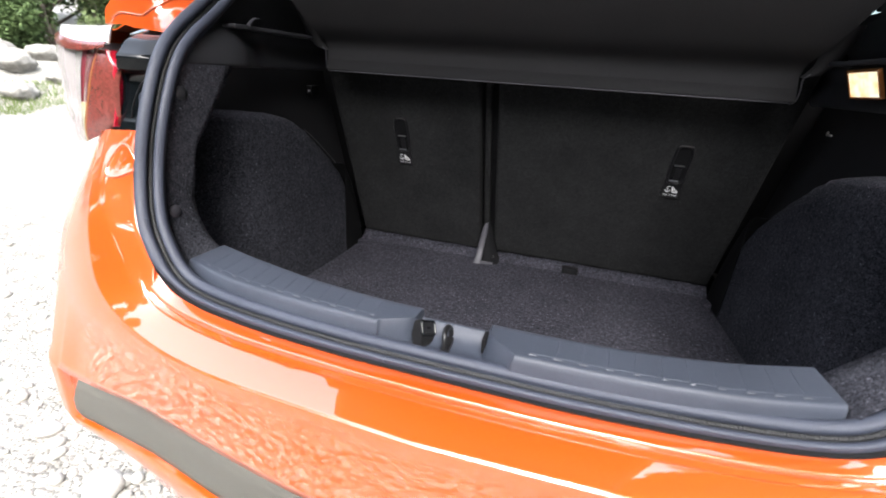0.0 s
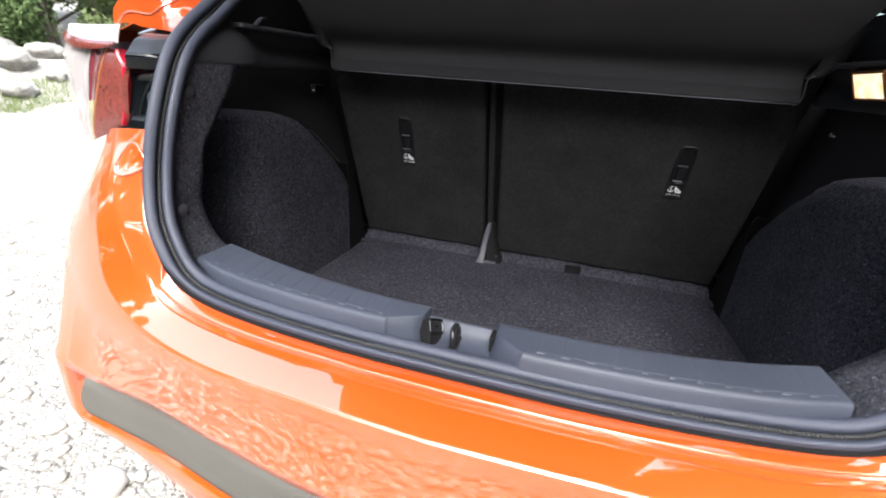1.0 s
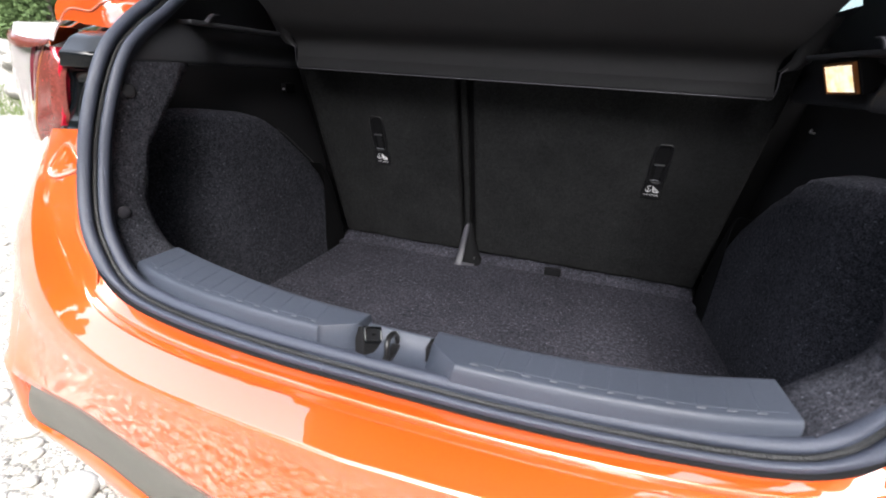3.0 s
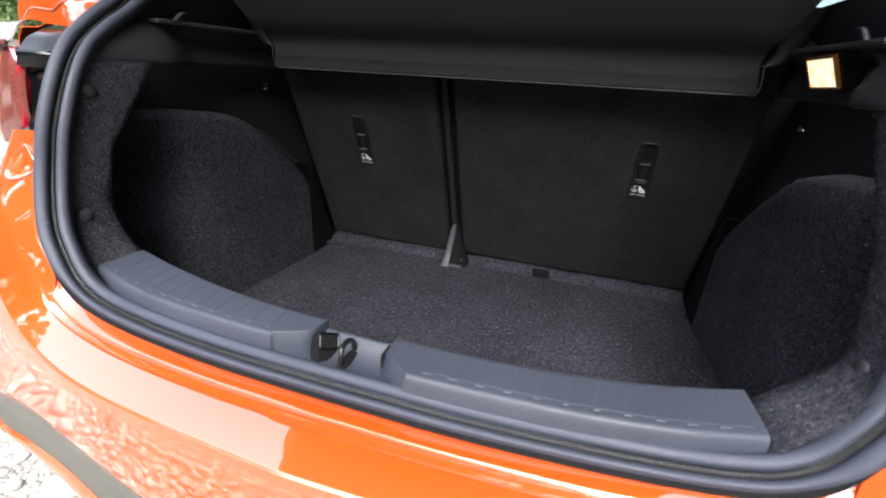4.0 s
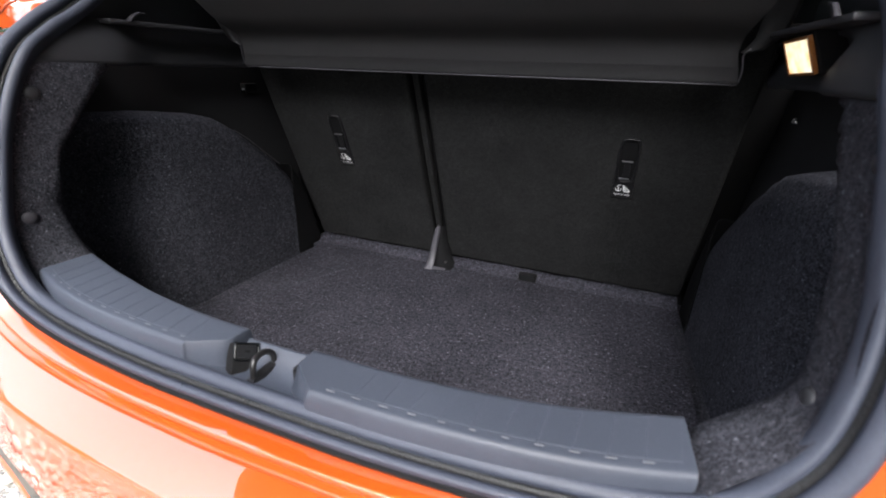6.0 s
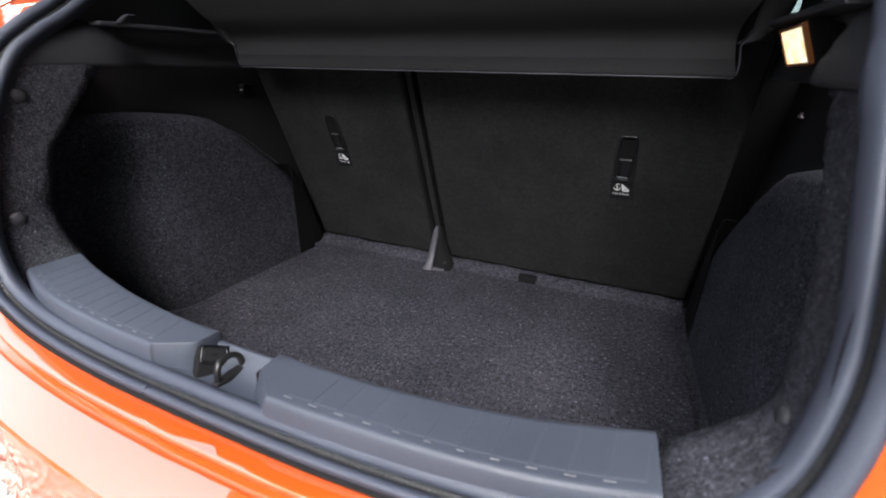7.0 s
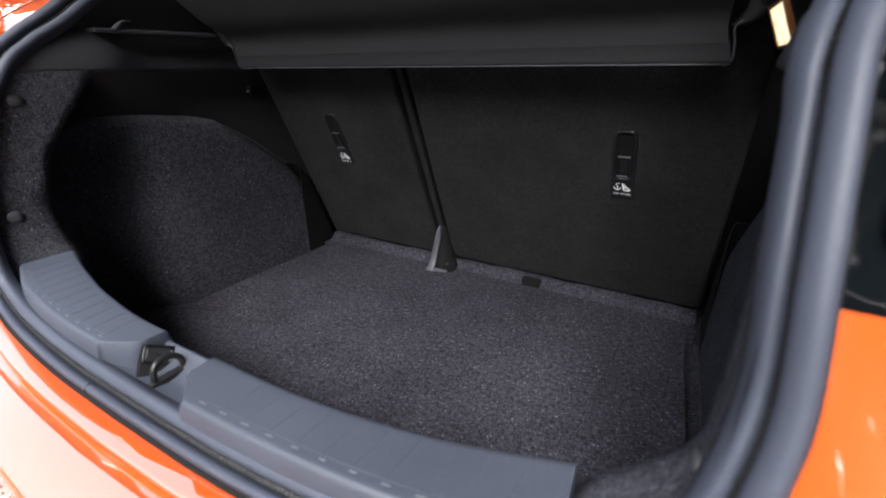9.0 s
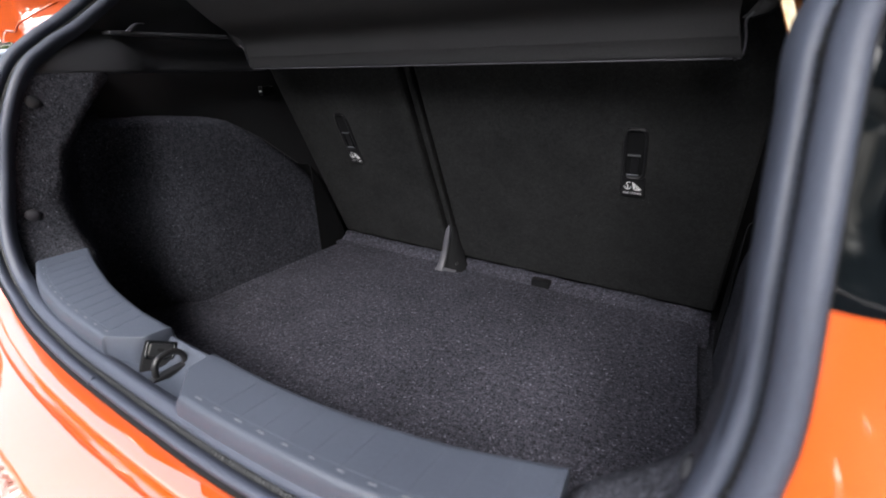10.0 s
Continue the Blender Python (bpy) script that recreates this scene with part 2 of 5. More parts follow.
# the crease where the bumper turns down, and the widest line below it
CREASE = [(0, 0.449, 0.756), (-0.16, 0.457, 0.754), (-0.31, 0.476, 0.744), (-0.43, 0.5035, 0.7445), (-0.5065, 0.5255, 0.7605), (-0.553, 0.545, 0.799),
          (-0.562, 0.560, 0.865), (-0.583, 0.593, 0.9235), (-0.628, 0.660, 0.992)]
WIDEST = [(0, 0.4475, 0.728), (-0.16, 0.4555, 0.720), (-0.31, 0.4745, 0.708), (-0.46, 0.508, 0.678), (-0.60, 0.545, 0.67), (-0.70, 0.585, 0.70),
          (-0.775, 0.640, 0.77), (-0.796, 0.695, 0.83), (-0.800, 0.77, 0.895)]
RIM_LOW = spline(RIM[:8] + [(-0.507, 0.623, 1.008)], 20)
CR = spline(CREASE, 20)
WI = spline(WIDEST, 20)


def lower_row(z0, z1, inset, drop):
    """A row of the bumper below its widest line, carried round the corner to the wheel arch."""
    flare = smooth01(0.660, 0.575, z1) * smooth01(0.42, 0.47, z1)
    plan = spline([(0, 0.432, z0), (-0.16, 0.443, z0), (-0.31, 0.468, z0 - 0.005), (-0.46, 0.500, z0 + (z1 - z0) * 0.4), (-0.60, 0.540 - 0.013 * flare, z1), (-0.70, 0.580 - 0.040 * flare, z1),
                   (-0.775, 0.625 - 0.048 * flare, z1), (-0.805 - 0.012 * flare, 0.70 - 0.03 * flare, z1), (-0.83, 0.80, z1)], 20)
    out = []
    for i, p in enumerate(plan):
        a, b = plan[max(i - 1, 0)], plan[min(i + 1, len(plan) - 1)]
        t = b - a
        n = Vector((-t.y, t.x, 0)).normalized()
        if n.y < 0 and abs(p.x) < 0.5 or n.x > 0:
            n = -n if n.y < 0 else n
        inward = Vector((0.35 if p.x < -0.6 else 0.0, 0.94, 0)).normalized()
        inset_here = inset * smooth01(-0.703, -0.694, p.x) if inset < 0.03 else inset
        out.append(p + inward * inset_here + Vector((0, 0, -drop)))
    return out


def whole(half):
    return mirrored(half)


def eased(row, times=40):
    """The row with its small waves taken out, so that the paint mirrors cleanly."""
    row = [Vector(p) for p in row]
    for _ in range(times):
        row = [row[0]] + [row[i] * 0.5 + (row[i - 1] + row[i + 1]) * 0.25 for i in range(1, len(row) - 1)] + [row[-1]]
    return row


def flank(p):
    """0 below the opening, 1 beside it."""
    return smooth01(0.785, 0.835, p.z)


LIP_END = next(i for i, p in enumerate(RIM_LOW) if p.z > 0.845)
lip_rows = []
for k, (f, h) in enumerate([(-0.10, -0.012), (0.0, 0.0), (0.05, 0.0022), (0.15, 0.0048), (0.225, 0.0062), (0.258, 0.0066), (0.272, 0.0060), (0.281, 0.0030), (0.287, -0.003), (0.294, -0.012)]):
    row = []
    for p, c in zip(RIM_LOW[:LIP_END], CR):
        w = min(1.0, 0.095 / max((c - p).length, 1e-6)) if f > 0 else 1.0
        q = p.lerp(c, f * w)
        up = Vector((0.25 if p.x < -0.42 else 0.0, -0.35, 0.9)).normalized()
        side = flank(p)
        row.append(q + up * (h * (1 - side) - 0.008 * side))
    lip_rows.append(whole(row))
sheet("rear_panel", lip_rows, PAINT, car, "glossy orange painted lip below the boot opening", 0.002)


bumper_rows = []
for f, h in [(0.284, -0.014), (0.288, -0.0046), (0.292, -0.0038), (0.31, -0.0034), (0.34, -0.0026), (0.37, -0.0018), (0.40, -0.0010), (0.418, -0.0004), (0.427, 0.0006), (0.433, 0.0011), (0.440, 0.0015), (0.45, 0.0017), (0.46, 0.0018), (0.48, 0.0019), (0.50, 0.0020), (0.54, 0.0021), (0.58, 0.0022), (0.65, 0.0022), (0.72, 0.0020), (0.78, 0.0018), (0.84, 0.0014), (0.92, 0.0008), (0.965, 0.0005), (0.985, 0.0003), (0.995, -0.0003), (1.0, -0.0014)]:
    row = []
    for p, c in zip(RIM_LOW, CR):
        w = min(1.0, 0.095 / (c - p).length)
        g = f * w if f < 0.3 else f * w + (f - 0.3) / 0.7 * (1 - w) * 1.0
        side = flank(p)
        g += ((f - 0.292) / 0.708 - 0.01 - g) * side
        q = p.lerp(c, min(g, 1.0))
        up = Vector((-0.1 if p.x < -0.42 else 0.0, -0.35, 0.9)).normalized()
        q = q + up * h * (1.0 - side) * (1.0 - 1.2 * smooth01(-0.42, -0.50, p.x)) + Vector((-0.5, -0.8, 0.2)).normalized() * (0.0022 * smooth01(-0.01, 0.05, g) - 0.0015) * side
        peak = lerp_table([(0.78, 0.385), (0.842, 0.375), (0.885, 0.465), (0.95, 0.625), (1.008, 0.68)], p.z)
        tent = max(g, 0.0) / peak if g < peak else (1.0 - g) / (1.0 - peak)
        q = q + Vector((-0.62, -0.72, 0.30)).normalized() * 0.0075 * max(0.0, tent) * smooth01(0.772, 0.83, p.z) * smooth01(-0.40, -0.46, p.x)
        row.append(q)
    bumper_rows.append(whole(eased(row)))
for f in (0.04, 0.10, 0.3, 0.65, 1.0):
    row = []
    for c, w in zip(CR, WI):
        q = c.lerp(w, f)
        bulge = 0.02 * (w - c).length * math.sin(math.pi * f)
        row.append(q + Vector((-0.5 if c.x < -0.5 else 0, -0.7, 0.5)).normalized() * bulge * 2.0)
    bumper_rows.append(whole(eased(row)))
for z0, z1, inset, drop in [(0.645, 0.605, -0.002, 0), (0.630, 0.590, 0.0, 0), (0.627, 0.586, 0.010, 0), (0.520, 0.487, 0.016, 0), (0.515, 0.482, 0.004, 0), (0.480, 0.460, 0.003, 0),
                            (0.440, 0.435, 0.008, 0), (0.425, 0.422, 0.022, 0), (0.40, 0.40, 0.06, 0), (0.35, 0.36, 0.13, 0), (0.30, 0.30, 0.20, 0), (0.27, 0.28, 0.34, 0)]:
    bumper_rows.append(whole(lower_row(z0, z1, inset, drop)))
sheet("bumper", bumper_rows, PAINT, car, "glossy orange painted rear bumper", 0.002)
# small moulded triangular pocket beside the opening, below each tail lamp
bumper_points = [p for r in bumper_rows for p in r]


def bumper_y(x, z):
    return min(bumper_points, key=lambda p: (p.x - x) ** 2 + (p.z - z) ** 2).y


ring_points = [Vector((x, bumper_y(x, z), z)) for x, z in ((-0.537, 0.986), (-0.512, 0.978), (-0.502, 0.955), (-0.530, 0.940), (-0.551, 0.940), (-0.554, 0.955))]
normal = (ring_points[4] - ring_points[0]).cross(ring_points[2] - ring_points[0]).normalized()
normal = -normal if normal.y > 0 else normal
mid = sum(ring_points, Vector()) / 6
outline = spline(ring_points, 6, True)
rows = [[mid.lerp(p, scale) + normal * proud for p in outline] for scale, proud in ((1.04, -0.003), (1.0, 0.0024), (0.98, 0.0036), (0.93, 0.0040), (0.89, 0.0036), (0.85, 0.0022), (0.80, 0.0016), (0.4, 0.0010), (0.001, 0.0010))]
sheet("pocket", rows, PAINT, car, "moulded triangular pocket in the orange bumper", closed=True, flip=True)
# matt insert that lies in the bumper's recess, with a slanting end before each corner
ins = []
for z0, z1, inset, end in [(0.626, 0.584, 0.014, 0.650), (0.624, 0.582, 0.008, 0.651), (0.60, 0.558, 0.004, 0.660), (0.575, 0.530, 0.003, 0.674), (0.540, 0.505, 0.004, 0.680), (0.524, 0.492, 0.006, 0.668), (0.522, 0.490, 0.015, 0.664)]:
    full = lower_row(z0, z1, inset, 0)
    keep = next(i for i, p in enumerate(full) if p.x < -end)
    half = []
    for k in range(92):
        u = k / 91 * keep
        i = min(keep - 1, int(u))
        half.append(full[i].lerp(full[i + 1], u - i))
    ins.append(whole(half))
sheet("bumper_insert", ins, GREY_TRIM, car, "matt grey plastic bumper insert", 0.002)


def side_sign(s):
    return lambda x, y, z: Vector((s * x, y, z))


for s in (1, -1):
    P = side_sign(s)
    # black panel between rim and lamp: a recessed lower part below a bar with a sloping top edge
    wide_side = 0.012 if s > 0 else 0.0
    rows = []
    for x in (-0.005, 0.0, 0.012, 0.025, 0.04, 0.055, 0.07, 0.085):
        row = []
        for z, out in ((0.975, 0.006), (0.996, 0.005), (1.004, 0.002), (1.012, 0.0), (1.04, -0.004), (1.07, -0.004), (1.086, 0.0), (1.090, 0.008), (1.0915, 0.0105), (1.102, 0.0115), (1.1025, 0.0135), (1.110, 0.014), (1.1105, 0.012), (1.126, 0.0135), (1.129, 0.0125), (1.138, 0.001), (1.1385, -0.016), (1.157, -0.05)):
            rx = lerp_table([(0.95, 0.505), (1.03, 0.507), (1.11, 0.514), (1.157, 0.526)], z)
            ry = max(0.668 + 0.12 * (z - 1.0), 0.012 + lerp_table([(0.95, 0.605), (1.03, 0.631), (1.11, 0.676), (1.157, 0.73)], z))
            row.append(P(rx + x * (1.0 - 0.42 * smooth01(1.086, 1.091, z) * smooth01(1.1384, 1.1380, z)) + wide_side, ry - out * smooth01(-0.004, 0.03, x) - 0.16 * max(0.0, x) * smooth01(1.085, 1.092, z), z))
        rows.append(row)
    sheet("pillar_panel", rows, GLOSS_BLACK, car, "satin black panel beside the tail lamp", 0.002, flip=s < 0)
    # cable behind the lamp with its oval grommet and a pale clip
    tube("cable", spline([P(0.516 + wide_side, 0.672, 1.086), P(0.540 + wide_side, 0.668, 1.066), P(0.562 + wide_side, 0.668, 1.035), P(0.572 + wide_side, 0.670, 1.012)], 5), 0.0012, STEEL, car, "thin dark cable", 6)
    tube("grommet", [P(0.538 + wide_side + 0.007 * math.cos(2 * math.pi * k / 16), 0.667, 1.040 + 0.016 * math.sin(2 * math.pi * k / 16)) for k in range(13)], 0.0016, RUBBER, car, "black rubber grommet", 6)
    box("clip", (s * (0.549 + wide_side) - 0.003, 0.662, 1.003), (s * (0.549 + wide_side) + 0.003, 0.665, 1.020), FOOT_MAT, car, "small pale plastic clip", 0.001)
    # tail lamp
    lamp = link_mesh("tail_lamp", [], [], RED_LENS, car, "red and clear tail lamp")
    def lamp_rows(x_list, ribs=0.0, n=8, t0=0.0, t1=1.0):
        out = []
        for x, y, top, bot in x_list:
            lean = lerp_table([(0.58, 0.013), (0.592, 0.013), (0.597, 0.016), (0.606, 0.036), (0.622, 0.072), (0.627, 0.072), (0.680, 0.040), (0.72, 0.010), (0.80, -0.022)], x)
            col = []
            for k in range(n + 1):
                t = t0 + (t1 - t0) * k / n
                z = bot + (top - bot) * t
                yy = y + (z - 1.04) * 0.10 + 0.008 * (2 * t - 1) ** 4 + ribs * (k % 2) * smooth01(0.04, 0.1, t) * smooth01(0.97, 0.9, t)
                col.append(P(x + lean * (1 - t), yy + 0.25 * max(0.0, lean) * (1 - t), z))
            out.append(col)
        return out
    inner = [(0.582, 0.668, 1.089, 1.008), (0.586, 0.6635, 1.091, 1.006), (0.592, 0.663, 1.096, 1.003), (0.597, 0.663, 1.108, 1.000), (0.602, 0.664, 1.110, 0.993), (0.606, 0.665, 1.111, 0.988), (0.614, 0.666, 1.112, 0.978), (0.622, 0.668, 1.113, 0.970)]
    slim = [(0.622, 0.6675, 1.113, 0.970), (0.623, 0.6660, 1.113, 0.969), (0.626, 0.6665, 1.113, 0.968), (0.627, 0.6690, 1.113, 0.968)]
    mid = [(0.627, 0.6690, 1.1135, 0.968), (0.631, 0.6725, 1.114, 0.967), (0.655, 0.6810, 1.116, 0.965), (0.677, 0.6890, 1.118, 0.963), (0.680, 0.6880, 1.118, 0.963)]
    outer = [(0.680, 0.6890, 1.118, 0.963), (0.706, 0.6975, 1.1210, 0.962), (0.724, 0.7020, 1.1220, 0.961), (0.748, 0.7075, 1.123, 0.959), (0.770, 0.7135, 1.124, 0.958), (0.786, 0.7200, 1.124, 0.958), (0.794, 0.732, 1.124, 0.958), (0.797, 0.78, 1.126, 0.959), (0.797, 0.93, 1.130, 0.962)]
    sheet("red_lens", lamp_rows(inner, 0.0007, 56), RED_LENS, lamp, "ribbed red lens", 0.004, flip=s < 0)
    sheet("amber_strip", lamp_rows(slim), LAMP_RIM, lamp, "narrow amber strip", 0.002, flip=s < 0)
    sheet("red_strip", lamp_rows(mid, 0.0, 10, 0.44, 1.0), DARK_RED, lamp, "dark red strip", 0.004, flip=s < 0)
    sheet("tinted_panel", lamp_rows(mid, 0.0, 8, 0.0, 0.435), TINTED_LENS, lamp, "small clear lens panel tinted for its greenish reflection", 0.004, flip=s < 0)
    sheet("clear_lens", lamp_rows(outer, 0.0016, 18), CLEAR_LENS, lamp, "clear outer lens over pale ribs", 0.003, flip=s < 0)
    sheet("red_rim", [[P(x + 0.004, y, z), P(x + 0.003, y - 0.004, z + 0.001), P(x, y - 0.004, z + 0.001), P(x - 0.002, y + 0.012, z)] for x, y, z in ((0.602, 0.666, 1.000), (0.5945, 0.6655, 1.014), (0.5900, 0.668, 1.05), (0.5850, 0.670, 1.080), (0.5825, 0.672, 1.090), (0.5905, 0.672, 1.098), (0.594, 0.673, 1.108), (0.596, 0.674, 1.114))], BRIGHT_RED, lamp, "bright red lens edge", flip=s < 0)
    sheet("reflector", [[Vector((v.x - s * 0.004, v.y + 0.012, v.z)) for v in r] for r in lamp_rows([(0.708, 0.698, 1.118, 1.03), (0.722, 0.703, 1.120, 1.03), (0.742, 0.710, 1.124, 1.03), (0.758, 0.717, 1.127, 1.03), (0.766, 0.74, 1.128, 1.03)])], LAMP_SILVER, lamp, "silver reflector", 0.002, flip=s < 0)
    # top of the lens, sloping up and forward to the shoulder, with a red front edge
    top_rows, edge_rows = [], []
    for k in range(13):
        u = k / 12
        a = Vector((0.589 + (0.772 - 0.589) * u, 0.669 + 0.040 * u + 0.022 * u ** 4, 1.124 + 0.013 * u - 0.006 * math.sin(math.pi * u)))
        b = Vector((0.660 + (0.776 - 0.660) * u, 0.744 + 0.003 * u, 1.1545 - 0.006 * u))
        col = []
        for f in (0.0, 0.10, 0.22, 0.40, 0.60, 0.80, 1.0):
            q = a.lerp(b, f)
            q.z += 0.007 * math.sin(math.pi * f) ** 0.8 if 0 < f < 1 else 0.0
            col.append(P(q.x, q.y, q.z))
        top_rows.append(col)
        wide = 0.006 + 0.012 * u * (1.2 - u) + 0.006 * u
        edge_rows.append([P(a.x + 0.010 * u, a.y - 0.0020 - 0.004 * (1 - u), a.z - wide), P(a.x + 0.008 * u, a.y - 0.0035 - 0.002 * (1 - u), a.z - wide * 0.4), P(a.x, a.y - 0.001, a.z + 0.0015)])
    sheet("lamp_top", top_rows, WHITE_LENS, lamp, "pale lens top", 0.003, flip=s > 0)
    sheet("top_edge", edge_rows, RED_LENS, lamp, "orange red edge of the lens", 0.001, flip=s < 0)
    # quarter panel: from the rim out to the belt line, rising to the roof
    rim_up = spline([(-0.521, 0.716, 1.1435), (-0.527, 0.745, 1.168), (-0.531, 0.797, 1.203), (-0.52, 0.90, 1.29), (-0.48, 1.0, 1.41)], 6)
    belt = spline([(-0.672, 0.748, 1.1545), (-0.668, 0.762, 1.1765), (-0.648, 0.782, 1.203), (-0.625, 0.87, 1.29), (-0.56, 1.0, 1.41)], 6)
    rows = []
    for f in range(21):
        t = f / 20
        row = []
        for k, (a, b) in enumerate(zip(rim_up, belt)):
            q = a.lerp(b, t) + Vector((-0.30, -0.25, 0.9)).normalized() * (0.035 * smooth01(-1, 5, k) * (b - a).length * math.sin(math.pi * t) - 0.004 * (t < 0.05))
            q.z += 0.0025 * smooth01(0.62, 0.68, t) * smooth01(1.0, 0.8, t)
            q.y += (0.738 + 0.07 * (q.z - 1.155) - q.y) * smooth01(0.0, 0.35, t) * smooth01(1.36, 1.27, q.z)
            row.append(Vector((-s * q.x * 1.0 + s * (0.004 if s > 0 else 0), q.y, q.z)) if s > 0 else Vector(q))
        rows.append(row)
    sheet("quarter_panel", rows, PAINT, car, "glossy orange shoulder above the tail lamp", 0.002, flip=s > 0)
    # raised crease that runs across the shoulder
    n_up = len(rim_up) - 1
    bead = []
    for t, u in ((0.93, 0.2), (0.86, 2.6), (0.76, 4.0), (0.62, 4.4), (0.50, 4.2), (0.42, 4.6), (0.30, 7.4), (0.20, 10.0), (0.10, 13.0)):
        i = min(n_up - 1, int(u))
        a = rim_up[i].lerp(rim_up[i + 1], u - i)
        b = belt[i].lerp(belt[i + 1], u - i)
        q = a.lerp(b, t) + Vector((-0.30, -0.25, 0.9)).normalized() * (0.035 * smooth01(-1, 5, u) * (b - a).length * math.sin(math.pi * t) + 0.0002)
        q.z += 0.0025 * smooth01(0.62, 0.68, t) * smooth01(1.0, 0.8, t)
        q.y += (0.738 + 0.07 * (q.z - 1.155) - q.y) * smooth01(0.0, 0.35, t) * smooth01(1.36, 1.27, q.z) - 0.0006
        bead.append(Vector((-q.x + 0.004, q.y, q.z)) if s > 0 else q)
    tube("shoulder_crease", spline(bead, 5), 0.0016, PAINT, car, "raised crease in the orange shoulder", 8)
    # flat top of the flank between shoulder and body side
    sheet("shoulder_top", [[P(0.63 + 0.02 * k + dx, y, 1.19 - 0.008 * k) for k in range(6)] + [P(lerp_table([(0.80, 0.775), (0.95, 0.80), (1.2, 0.82), (2.4, 0.83)], y), y, 1.149)] for y, dx in ((0.80, 0.0), (0.9, 0.01), (1.1, 0.03), (1.4, 0.04), (1.8, 0.05), (2.3, 0.05))], PAINT, car, "orange top of the flank", 0.002, flip=s < 0)
    # body side
    rows = []
    for z, dx in ((1.150, -0.03), (1.13, -0.012), (1.05, 0.012), (0.95, 0.012), (0.88, 0.02), (0.75, 0.025), (0.60, 0.02), (0.45, 0.015), (0.30, 0.0)):
        rows.append([P(lerp_table([(0.80, 0.805), (0.95, 0.83), (1.2, 0.85), (2.4, 0.86)], y) + dx, y, z) for y in (0.80, 0.88, 0.95, 1.05, 1.2, 1.4, 1.7, 2.0, 2.3)])
    sheet("body_side", rows, PAINT, car, "glossy orange body side", 0.002, flip=s > 0)
    # wheel
    wheel = link_mesh("wheel", [], [], TYRE, car, "rear wheel with alloy rim")
    prof = [(0.225, -0.10), (0.30, -0.11), (0.325, -0.085), (0.335, -0.05), (0.335, 0.05), (0.325, 0.085), (0.30, 0.11), (0.225, 0.10)]
    rows = [[P(0.79 + w, 1.62 + r * math.cos(2 * math.pi * k / 40), 0.335 + r * math.sin(2 * math.pi * k / 40)) for k in range(40)] for r, w in prof]
    sheet("tyre", rows, TYRE, wheel, closed=True)
    rows = [[P(0.79 + w, 1.62 + r * math.cos(2 * math.pi * k / 40), 0.335 + r * math.sin(2 * math.pi * k / 40)) for k in range(40)] for r, w in ((0.23, 0.10), (0.21, 0.09), (0.20, 0.03), (0.08, 0.05), (0.03, 0.07), (0.001, 0.07))]
    sheet("rim", rows, ALLOY, wheel, closed=True)

# ---- weatherstrip round the opening ----
rim_half = spline(RIM, 6)
rim_loop = mirrored(rim_half)[:-1]


def seal_frame(i):
    n = len(rim_loop)
    t = (rim_loop[(i + 1) % n] - rim_loop[i - 1]).normalized()
    fwd = Vector((0, 1, 0))
    inward = t.cross(fwd)
    c = Vector((0, rim_loop[i].y, 1.1)) - rim_loop[i]
    if inward.dot(c) < 0:
        inward = -inward
    inward.normalize()
    fw = (fwd - t * t.dot(fwd)).normalized()
    nn = (fw * 0.78 + inward * 0.62).normalized()
    aa = (inward * 0.78 - fw * 0.62).normalized()
    return nn, aa


def seal_part(name, prof, material, label):
    rows = []
    for across, depth in prof:
        row = []
        for i, p in enumerate(rim_loop):
            a = across
            b = depth
            nn, aa = seal_frame(i)
            if name == "bulb":
                a = across + 0.0060 * smooth01(0.84, 0.79, p.z) * smooth01(0.0085, -0.001, across)
            wider = lerp_table([(0.85, 0.003), (0.95, 0.005), (1.03, 0.0065), (1.10, 0.0065)], p.z) * smooth01(0.44, 0.50, p.x) * smooth01(0.0205, 0.0360, a)
            if p.x > 0.46 and p.z < 1.25:
                b = max(b, -0.002)
            fold = smooth01(0.44, 0.50, p.x) * smooth01(0.018, 0.036, a)
            row.append(p + nn * (max(a, -0.0035 if p.x > 0.46 else -1.0) + wider) + aa * (b - 0.006 * fold))
        rows.append(row)
    return sheet(name, rows, material, strip, label, closed=True)


strip = link_mesh("weatherstrip", [], [], RUBBER, car, "grey rubber weatherstrip round the boot opening")
seal_part("bulb", [(-0.0015, -0.012), (-0.0024, -0.003), (-0.0020, 0.0020), (-0.0004, 0.0048), (0.0024, 0.0064), (0.0060, 0.0070), (0.0095, 0.0069), (0.0120, 0.0058), (0.0138, 0.0030), (0.0148, -0.002), (0.015, -0.010)], RUBBER, "hollow rubber bulb")
seal_part("channel", [(0.0148, -0.004), (0.016, -0.0025), (0.0175, -0.0015), (0.019, -0.0015), (0.0205, -0.0025), (0.0215, -0.005)], CHANNEL, "textured inner strip")
seal_part("lip", [(0.021, -0.007), (0.0216, 0.000), (0.0226, 0.0034), (0.0248, 0.0052), (0.028, 0.0057), (0.0315, 0.0053), (0.0342, 0.0038), (0.0360, 0.0008), (0.0371, -0.004), (0.0375, -0.012)], RUBBER, "inner rubber lip")

# near-black band paints the shaded gap between seal and painted lip
seal_part("gap_band", [(0.0060, 0.0015), (0.0040, 0.0022), (0.0010, 0.0022), (-0.0014, 0.0014), (-0.0026, -0.002), (-0.0026, -0.008)], BLACK_HOLE, "near-black band for the dark gap outside the seal")

